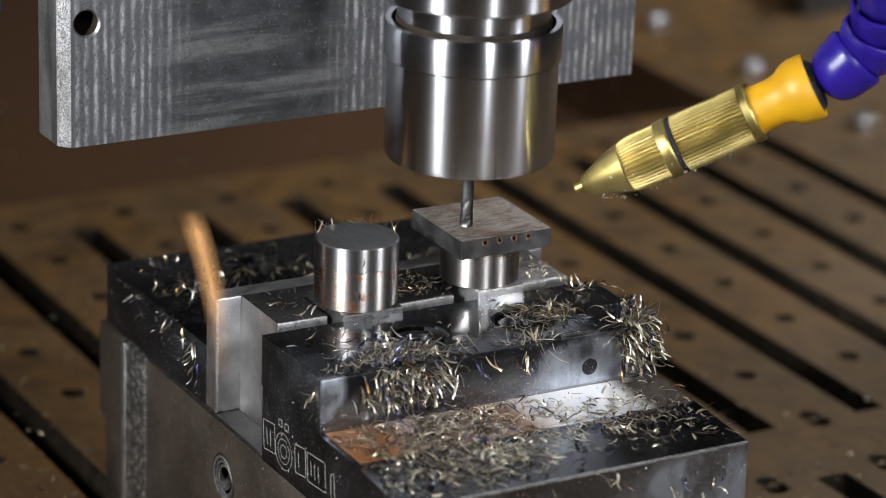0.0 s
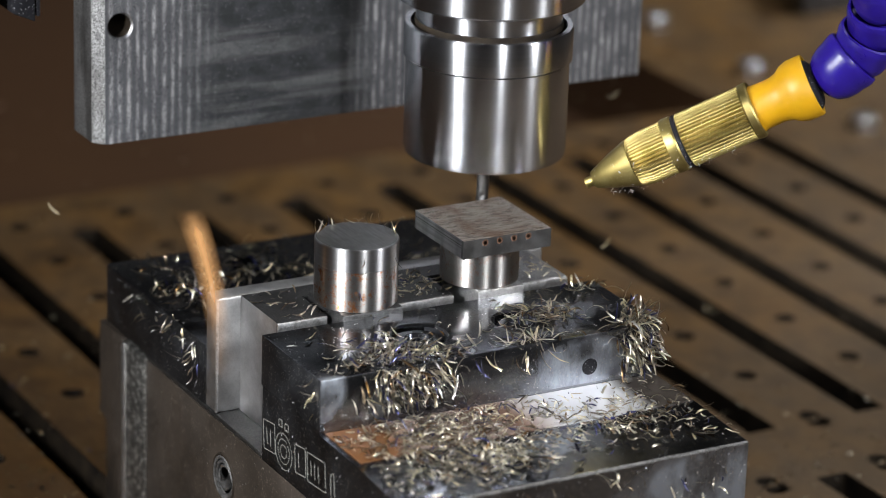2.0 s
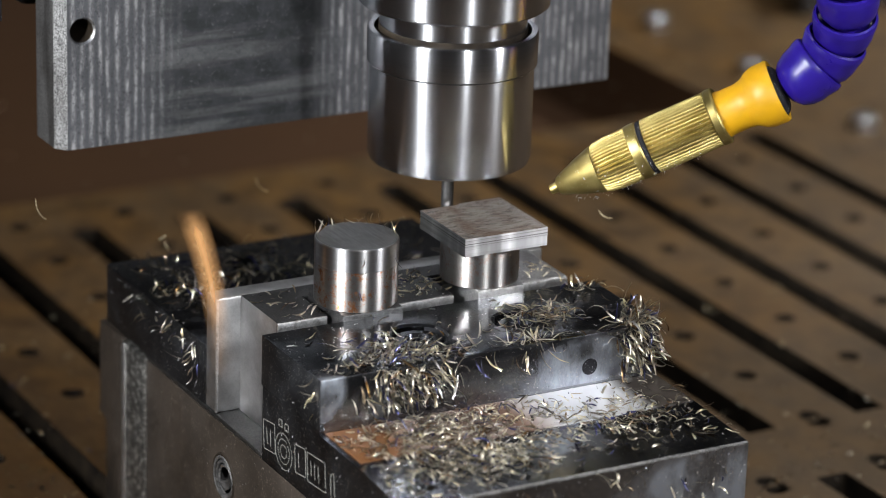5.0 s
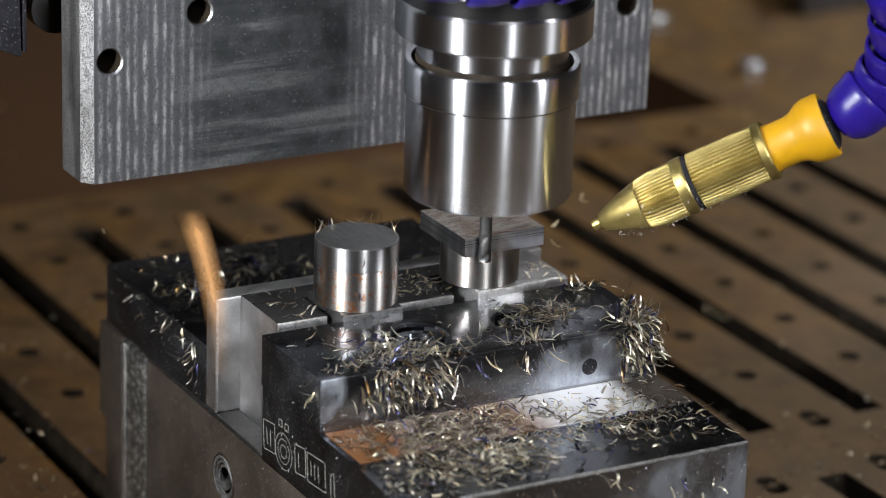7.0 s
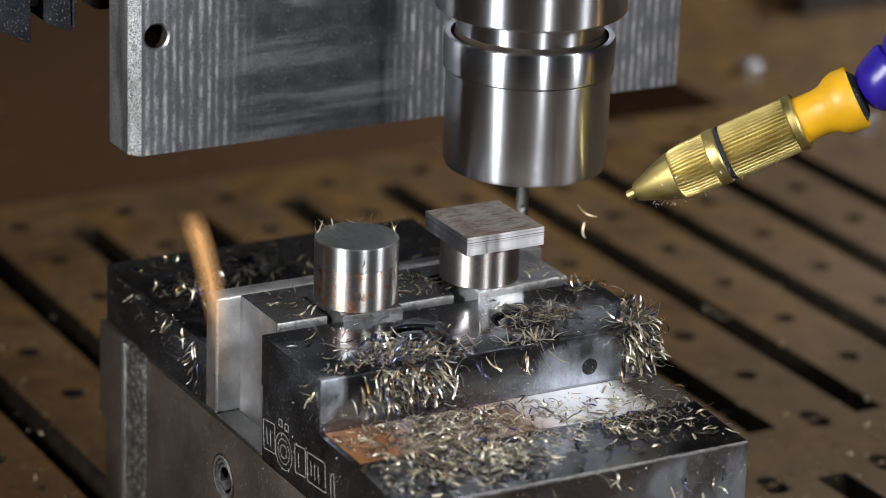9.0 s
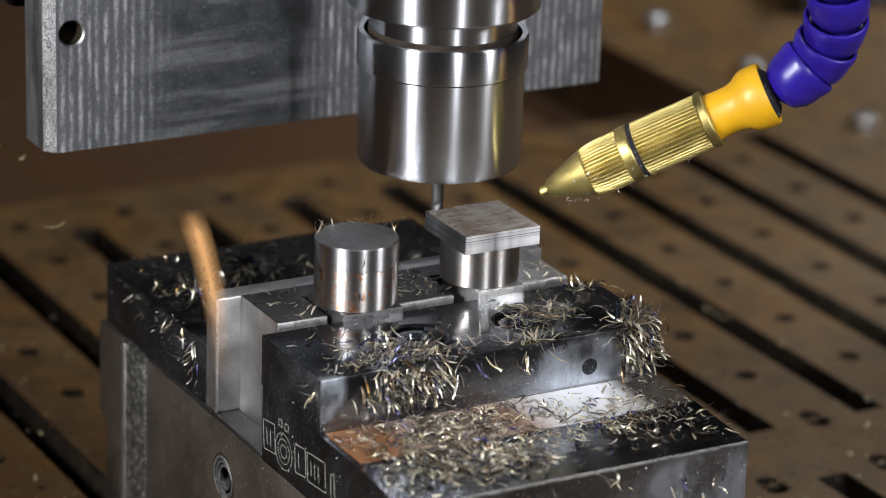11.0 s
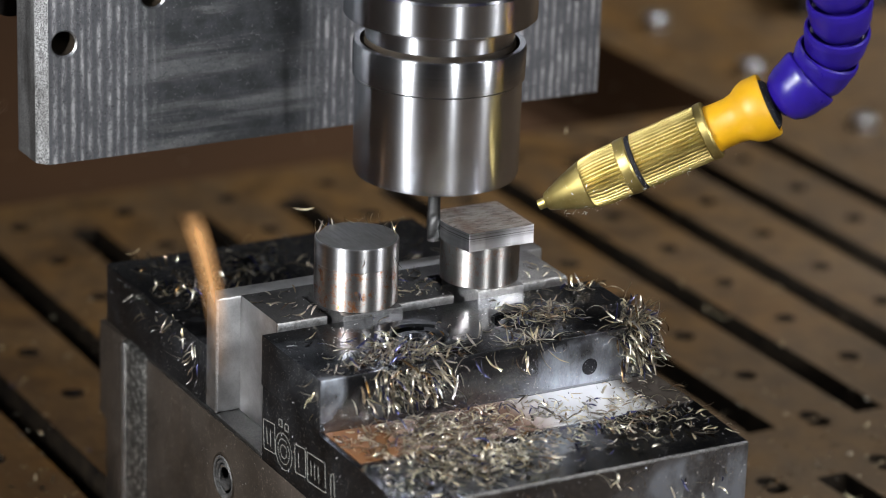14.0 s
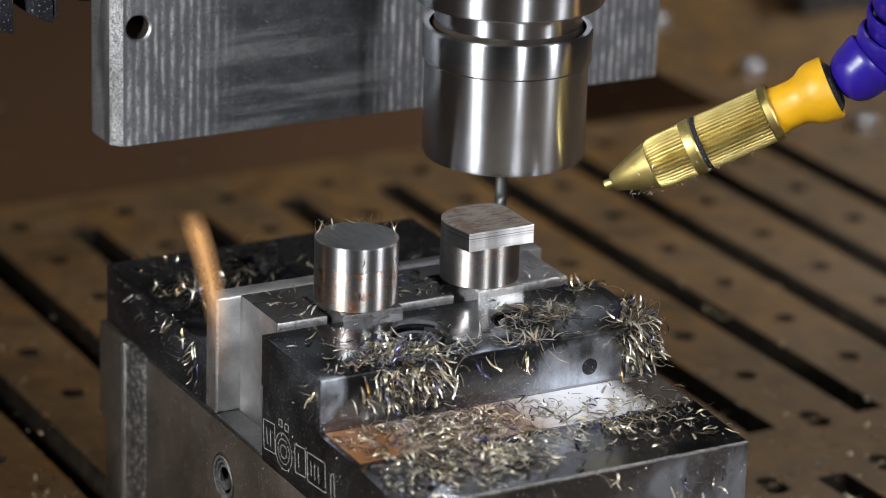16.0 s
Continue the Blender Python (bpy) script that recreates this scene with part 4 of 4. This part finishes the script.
# ---------------------------------------------------------------- chips
def chip(bm, at_, way, up, length, width, curl, rng):
    """One curved, tapering chip with a little thickness, as its own island."""
    way = way.normalized()
    side = way.cross(up)
    if side.length < 1e-4:
        side = way.cross(Vector((1, 0.3, 0.2)))
    side.normalize()
    bend = side.cross(way).normalized()
    n, rows = 5, []
    ang, p = -curl * 0.5, at_.copy()
    twist = rng.uniform(-0.9, 0.9)
    for i in range(n + 1):
        s = i / n
        w = width * (0.25 + 0.75 * math.sin(math.pi * min(0.96, max(0.05, s * 0.92 + 0.05))))
        dirn = way * math.cos(ang) + bend * math.sin(ang)
        nrm = bend * math.cos(ang) - way * math.sin(ang)
        sd = (side * math.cos(twist * s) + nrm * math.sin(twist * s)) * w / 2
        th = nrm * width * 0.16
        rows.append([bm.verts.new(q) for q in (p - sd, p + th, p + sd, p - th)])
        p = p + dirn * length / n
        ang += curl / n
    for a, b in zip(rows, rows[1:]):
        for k in range(4):
            bm.faces.new((a[k], a[(k + 1) % 4], b[(k + 1) % 4], b[k]))
    bm.faces.new(rows[0]), bm.faces.new(rows[-1][::-1])


def heap(name, label, spots, seed, mat=None, width=(0.32, 0.72)):
    """A loose heap of chips. spots: (count, place(rng), way(rng), length range)."""
    rng = random.Random(seed)
    bm = bmesh.new()
    for count, place, way, (l0, l1) in spots:
        for _ in range(count):
            p, w = place(rng), way(rng)
            up = Vector((rng.uniform(-0.5, 0.5), rng.uniform(-0.5, 0.5), 1))
            chip(bm, P(*p), Vector(w), up, rng.uniform(l0, l1) * 0.92 * MM, rng.uniform(*width) * MM, rng.uniform(0.3, 1.9) * rng.choice((-1, 1)), rng)
    bmesh.ops.recalc_face_normals(bm, faces=bm.faces[:])
    ob = new(name, mesh_of(name, bm, mat or CHIP, smooth=50))
    return tagged(ob, label, "metal chips", "", "stuff")


def flat(rng):
    a = rng.uniform(0, 2 * math.pi)
    return (math.cos(a), math.sin(a), rng.uniform(-0.12, 0.3))


def gauss_on(x, y, sx, sy, z, lift=1.0, x0=-1e3, x1=1e3, y0=-1e3, y1=1e3):
    def place(rng):
        while True:
            px, py = rng.gauss(x, sx), rng.gauss(y, sy)
            if x0 < px < x1 and y0 < py < y1:
                return (px, py, z + 0.25 + abs(rng.gauss(0, lift)))
    return place


def even_on(x0, x1, y0, y1, z, lift=0.5):
    return lambda rng: (rng.uniform(x0, x1), rng.uniform(y0, y1), z + 0.25 + abs(rng.gauss(0, lift)))


def edge_hair(x, sx, y, z0, z1):
    """Chips held along the front edge of the jaw like bristles."""
    return lambda rng: (rng.gauss(x, sx), y - rng.uniform(0.1, 0.8), rng.uniform(z0, z1))


def out_front(rng):
    return (rng.gauss(0, 0.35), rng.uniform(-0.9, -0.25), rng.uniform(-1.0, 0.15))


def spray(rng):
    return (rng.gauss(0.25, 0.6), rng.gauss(-0.25, 0.5), rng.uniform(-0.5, 0.75))


def tumbled(rng):
    return (rng.gauss(0, 1), rng.gauss(0, 1), rng.uniform(-0.2, 0.9))


def all_chips():
    heap("jaw_chips", "straw-coloured milling chips bristling over the black jaw edge",
         [(215, edge_hair(-6.5, 6.0, -39.4, -7.5, 0.3), out_front, (3.0, 6.5)), (150, gauss_on(-3.0, -36, 7.0, 1.8, 0, 1.0, XL, XR, -39.2, -28), spray, (3.0, 6.5)), (60, gauss_on(-8, -29, 4.5, 2.5, 0, 0.8, XL, 4, -36, -18), flat, (2.5, 6)),
          (6, edge_hair(13.0, 3.0, -39.4, -2.0, 0.3), out_front, (4, 8)), (24, gauss_on(-18, -34, 6, 3, 0, 0.3, XL + 2, XR, -39, -11), flat, (2, 5)), (8, edge_hair(-28, 0.8, -36, -9, 0), lambda rng: (-0.7, rng.gauss(0, 0.4), rng.uniform(-1, 0.3)), (3, 5))], 11)
    heap("bore_chips", "pale milling chips heaped in a jaw bore",
         [(210, gauss_on(36.0, -25.0, 5.0, 2.4, 0, 0.8, 25, 48, -31, -19), flat, (2.5, 6)), (55, gauss_on(27, -38.2, 5, 0.8, 0, 0.4, 12, 40, -39.2, -36), flat, (3, 7)), (8, edge_hair(27, 4, -39.4, -3, 0.2), out_front, (3, 7))], 12, None, (0.26, 0.56))
    heap("corner_chips", "tangled milling chips hanging on the jaw corner",
         [(90, gauss_on(54.5, -38.0, 3.0, 1.3, 0, 0.9, 44, XR, -39.3, -33), spray, (4, 8)), (165, edge_hair(54.5, 2.6, -39.5, -9, 0.4), out_front, (3.5, 7)),
          (26, gauss_on(53, -13, 3.0, 1.6, 0, 0.8, 44, XR, -18, -10.2), flat, (2.5, 6)), (18, gauss_on(58, -27, 1.2, 5, 0, 0.6, 54, XR, -38, -12), spray, (2.5, 5.5))], 13)
    heap("slide_chips", "thick litter of golden milling chips on the vise slide",
         [(310, gauss_on(2, -48, 14, 4.5, -13.1, 0.6, XL + 1, 30, -60, -40), flat, (2.0, 5.0)), (210, gauss_on(-2, -57, 13, 7.5, -13.2, 0.7, XL + 1, 26, -73, -40), flat, (2.0, 5.0)), (470, gauss_on(-1, -66, 10, 4.6, -13.6, 0.8, XL + 1, 30, -76, -48), flat, (2.0, 4.5)),
          (110, even_on(-25, 26, -76, -41, -13.6), flat, (1.8, 4.5)), (130, even_on(-27, -2, -58, -41, -13.05, 0.3), flat, (1.8, 4.5)), (60, even_on(XL + 1, 8, -79, -66, -14.2), flat, (1.8, 4))], 14)
    heap("front_chips", "milling chips scattered over the black front slide",
         [(200, gauss_on(38, -61, 8, 5, -13.3, 0.7, 24, XR - 1, -72, -41), flat, (2, 5)), (70, even_on(22, XR - 2, -56, -41, -13.05, 0.2), flat, (2, 4.5)), (90, even_on(26, XR - 1, -76, -42, -13.8), flat, (2, 4.5)),
          (34, lambda rng: (rng.uniform(0, 57), -79.9, rng.uniform(-27, -15)), out_front, (2, 5))], 15)
    heap("rear_jaw_chips", "milling chips scattered on the black fixed jaw",
         [(190, gauss_on(-16, 53, 5.5, 8, -14, 1.6, XL, 14, 24, 80), tumbled, (2.5, 6)), (34, lambda rng: (XL - rng.uniform(0.1, 0.6), 24 + abs(rng.gauss(16, 13)), -13.8 - abs(rng.gauss(0, 5))), lambda rng: (rng.uniform(-0.8, -0.1), rng.gauss(0, 0.5), rng.uniform(-1, 0.2)), (2.5, 5)),
          (110, gauss_on(4, 64, 9, 8, -14, 0.6, -6, 50, 50, 80), flat, (2.5, 6)), (60, gauss_on(40, 52, 8, 14, -14, 0.8, 20, 58, 24, 81), flat, (2, 5)), (40, even_on(XL, XR, 74, 81.5, -14), flat, (2, 5))], 16)
    heap("soft_jaw_chips", "a few milling chips on the soft jaw between the bars",
         [(26, even_on(-21, -9, -3, 15, 0, 0.2), flat, (2, 5)), (34, even_on(11, 24, -3, 15, 0, 0.3), flat, (2, 5)), (10, even_on(45, 55, -3, 15, 0, 0.2), flat, (2, 5)),
          (30, even_on(-26, 55, -38, -11, 0, 0.15), flat, (1.5, 4))], 17)
    heap("bar_chips", "fine curled chips clinging to the bar end",
         [(26, lambda rng: (lambda a: (9.4 * math.cos(a), 9.2 * math.sin(a), 17.2))(rng.uniform(-0.6, 2.9)), lambda rng: (rng.gauss(0, 0.6), rng.gauss(0, 0.5), 0.6), (1.5, 4.2)),
          (9, lambda rng: (lambda a: (10.1 * math.cos(a), 10.1 * math.sin(a), rng.uniform(3, 16)))(rng.uniform(0, 6.28)), lambda rng: (rng.gauss(0, 0.5), rng.gauss(0, 0.5), rng.gauss(0, 1)), (2, 5))], 18, None, (0.18, 0.42))
    heap("fine_chips", "fine bright chip dust strewn over the black vise",
         [(200, even_on(XL, XR, -38.5, -10, 0, 0.05), flat, (0.2, 0.8)), (120, even_on(XL, XR, 24, 82, -14, 0.05), flat, (0.2, 0.8)), (160, even_on(XL, XR, -79, -41, -13.6, 0.1), flat, (0.2, 0.8)),
          (80, lambda rng: (XL - 0.12, rng.uniform(23, 82), rng.uniform(-29, -14.5)), lambda rng: (0, rng.gauss(0, 1), rng.gauss(0, 1)), (0.2, 0.6)),
          (60, lambda rng: (XL - 0.12, rng.uniform(-79, -10), rng.uniform(-30, -1 if rng.random() < 0.4 else -14)), lambda rng: (0, rng.gauss(0, 1), rng.gauss(0, 1)), (0.2, 0.6)),
          (60, lambda rng: (XL - 0.1, rng.uniform(-80, 57), rng.uniform(-62, -32)), lambda rng: (0, rng.gauss(0, 1), rng.gauss(0, 1)), (0.2, 0.5)),
          (120, lambda rng: (rng.uniform(XL, XR), -79.8, rng.uniform(-31, -15)), lambda rng: (rng.gauss(0, 1), 0, rng.gauss(0, 1)), (0.2, 0.8)),
          (70, lambda rng: (rng.uniform(XL, XR), -39.5, rng.uniform(-12, -0.5)), lambda rng: (rng.gauss(0, 1), 0, rng.gauss(0, 1)), (0.2, 0.6)),
          (60, even_on(-22, 55, -3, 15.5, 0, 0.05), flat, (0.2, 0.7))], 21, SPECK, (0.12, 0.3))
    heap("table_chips", "loose bright chips scattered on the brown table",
         [(300, gauss_on(150, 10, 60, 40, TABLE, 0.6, 70, 400, -80, 300), flat, (0.8, 2.4)), (330, gauss_on(-40, 150, 50, 60, TABLE, 0.6, -200, 60, 88, 300), flat, (0.8, 3)),
          (150, even_on(60, 420, 60, 420, TABLE), flat, (0.8, 2.0)), (80, even_on(-100, 420, 270, 420, TABLE), flat, (2, 6)), (420, even_on(-110, -31, -20, 260, TABLE), flat, (0.5, 2.2)), (160, even_on(75, 200, -110, 40, TABLE), flat, (0.7, 2.0))], 19)


FLARE_AT = (-29.6, 12.4, -14.0)


def flare_streak():
    """A lens flare built as an upright orange strip, placed to fit the camera's view."""
    ribbon = thing("orange_flare_streak", "orange lens-flare streak built as a see-through strip by the jaw plate", "metal ribbon", at(*FLARE_AT))
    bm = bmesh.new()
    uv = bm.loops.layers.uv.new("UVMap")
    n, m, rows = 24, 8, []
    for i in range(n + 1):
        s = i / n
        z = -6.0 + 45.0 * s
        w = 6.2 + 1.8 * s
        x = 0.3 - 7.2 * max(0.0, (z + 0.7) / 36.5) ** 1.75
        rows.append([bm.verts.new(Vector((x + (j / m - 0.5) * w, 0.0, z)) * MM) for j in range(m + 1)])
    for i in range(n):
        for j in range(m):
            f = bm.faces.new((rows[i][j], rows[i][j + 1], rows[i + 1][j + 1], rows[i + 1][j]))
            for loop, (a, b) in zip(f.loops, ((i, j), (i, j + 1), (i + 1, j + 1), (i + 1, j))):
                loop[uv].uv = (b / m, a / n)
    part("strip", bm, FLARE_M, ribbon, smooth=60)
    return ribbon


flights = []


def flying_chips():
    """Single chips that lie beside the bar until the cutter throws them off; they come down on the table."""
    rng = random.Random(41)
    shapes = []
    for k in range(6):
        bm = bmesh.new()
        chip(bm, Vector((0, 0, 0)), Vector((1, 0.2, 0.1)), Vector((0, 0.2, 1)), rng.uniform(3.5, 6.5) * MM, rng.uniform(0.45, 0.8) * MM, rng.uniform(0.9, 2.4), rng)
        bmesh.ops.recalc_face_normals(bm, faces=bm.faces[:])
        shapes.append(mesh_of("flying_chip", bm, STRAW, smooth=50))
    times = [0.5 * k for k in range(1, 33) for _ in range(5)] + [4.6, 5.4, 5.8, 9.8, 10.2, 10.6]
    for k, td in enumerate(times):
        t0 = max(0.1, td - rng.uniform(0.06, 0.2))
        side = [w for w, spans in CUTS.items() for a, b in spans if a <= td <= b]
        left = rng.random() < (0.2 if side in (["front"], ["right"]) else 0.8)
        # a third lie on the soft jaw, the rest on the fixed jaw behind
        start = Vector((rng.uniform(10, 23) if left else rng.uniform(44, 55), rng.uniform(1, 14), 0.4))
        if k % 3:
            start = Vector((rng.uniform(8, 56), rng.uniform(24, 62), -13.6))
        land = Vector((rng.uniform(-150, -40), rng.uniform(90, 260), TABLE + 0.5)) if left else Vector((rng.uniform(110, 230), rng.uniform(-60, 160), TABLE + 0.5))
        ob = tagged(new("flying_chip", shapes[k % 6]), "single curled chip thrown off by the cutter", "metal chip", "flying chips")
        if t0 > 15.75:
            t0 = 15.75
        apex = rng.uniform(20, 62)
        turn = [rng.uniform(-60, 60) for _ in range(3)]
        base = [rng.uniform(-180, 180) for _ in range(3)]
        rows = [(0.0, at(*start, 0, 0, base[2])), (t0, at(*start, 0, 0, base[2]))]
        span = min(0.4, 15.98 - t0)
        for q in (0.25, 0.5, 0.75, 1.0):
            p = start.lerp(land, q)
            p.z = start.z * (1 - q) + land.z * q + 4 * apex * q * (1 - q)
            rows.append((t0 + span * q, at(*p, turn[0] * q * (1 - q) * 4, turn[1] * q * (1 - q) * 4, base[2] + turn[2] * q)))
        rows.append((16.0, rows[-1][1])) if rows[-1][0] < 15.95 else None
        flights.append((ob, rows))


# ---------------------------------------------------------------- motion
HEAD_ROWS = [
    (0.0, -13.4, -2.9, 10.9), (0.1, -13.4, -2.9, 6.4), (0.2, -13.4, -2.6, 1.2), (0.3, -13.5, -1.6, 0.0), (0.4, -13.6, 0.4, 0.0), (0.5, -13.6, 3.0, 0.0), (0.8, -13.5, 12.0, 0.0), (1.0, -13.3, 18.4, 0.0),
    (1.2, -13.4, 24.4, 0.0), (1.3, -12.0, 27.2, 0.0), (1.5, -6.6, 27.3, 0.0), (2.0, 7.6, 26.6, 0.0), (2.2, 13.0, 25.6, 0.0), (2.3, 13.6, 23.2, 0.0), (2.5, 13.6, 16.9, 0.0), (3.0, 13.3, 1.8, 0.0),
    (3.1, 12.2, 0.2, 0.0), (3.5, 0.0, 0.0, 0.0), (3.8, -9.4, 0.3, 0.0), (3.9, -12.0, 0.9, 0.0), (4.0, -12.5, 3.5, 0.0), (4.2, -12.3, 9.8, 0.0), (4.6, -12.2, 23.6, 0.0), (4.7, -11.4, 25.8, 0.0),
    (5.0, -2.6, 25.9, 0.0), (5.4, 9.4, 25.7, 0.0), (5.5, 12.0, 24.9, 0.0), (5.6, 12.8, 22.6, 0.0), (6.0, 12.9, 11.4, 0.0), (6.3, 12.9, 2.9, 0.0), (6.4, 11.4, 0.6, 0.0), (6.5, 8.4, 0.0, 0.0),
    (7.0, -6.4, 0.0, 0.0), (7.1, -9.6, 0.4, 0.0), (7.2, -11.4, 2.0, 0.0), (7.5, -11.4, 11.3, 0.0), (7.8, -11.2, 20.4, 0.0), (7.9, -10.9, 23.2, 0.0), (8.0, -8.9, 24.3, 0.0), (8.5, 5.8, 24.6, 0.0),
    (8.7, 11.2, 23.8, 0.0), (8.8, 12.1, 21.2, 0.0), (9.0, 12.1, 14.8, 0.0), (9.2, 11.9, 8.4, 0.0), (9.4, 11.8, 2.6, 0.0), (9.5, 10.6, 1.3, 0.0), (9.8, 0.6, 1.2, 0.0), (10.1, -9.4, 1.4, 0.0),
    (10.2, -10.6, 3.4, 0.0), (10.5, -10.6, 13.6, 0.0), (10.8, -10.2, 23.0, 0.0), (10.9, -8.4, 25.0, 0.0), (11.3, 2.8, 25.1, 0.0), (11.5, 8.8, 24.9, 0.0), (11.6, 11.2, 23.8, 0.0), (11.7, 11.7, 20.6, 0.0),
    (12.0, 11.6, 11.5, 0.0), (12.2, 11.4, 5.2, 0.0), (12.3, 9.4, 3.2, 0.0), (12.5, 3.6, 3.0, 0.0), (12.8, -6.0, 3.0, 0.0), (12.9, -8.8, 3.6, 0.0), (13.0, -9.4, 5.9, 0.0), (13.4, -9.6, 19.0, 0.0),
    (13.5, -9.3, 21.9, 0.0), (13.6, -8.0, 23.2, 0.0), (13.7, -6.6, 23.0, 0.0), (13.8, -8.2, 21.4, 0.0), (14.0, -10.8, 17.5, 0.0), (14.3, -10.6, 18.4, 0.0), (14.5, -10.4, 19.2, 0.0), (14.7, -8.2, 22.6, 0.0),
    (14.8, -4.8, 24.0, 0.0), (15.0, 3.4, 24.5, 0.0), (15.5, 9.4, 24.3, 0.0), (16.0, 11.0, 23.4, 0.0)]


def motions():
    rows = [(t, at(HX + x, HY + y, HZ + z)) for t, x, y, z in HEAD_ROWS]
    walk(HEAD, rows)
    walk(NOZZLE, rows)
    # the flare strip turns edge-on to the camera to vanish, then turns back
    face, edge = at(*FLARE_AT), at(*FLARE_AT, 0, 0, 65.0)
    walk(FLARE, [(0.0, face), (7.15, face), (7.4, edge), (8.7, edge), (8.9, face), (16.0, face)])
    for ob, path in flights:
        walk(ob, path)
    for ob, t, (dx, dy) in shavings:
        still, gone = pose(0, 0, 0), pose(dx * MM, dy * MM, -0.05 * MM)
        times = [(0.0, still)]
        if t - 0.08 > 0.1:
            times.append((t - 0.08, still))
        times += [(t + 0.08, gone), (16.0, gone)] if t < 15.8 else [(16.0, still)]
        walk(ob, times)


room()
machine_table()
machine_vise()
bar_blank()
workpiece()
HEAD = milling_head()
NOZZLE = coolant_nozzle()
all_chips()
FLARE = flare_streak()
flying_chips()
motions()
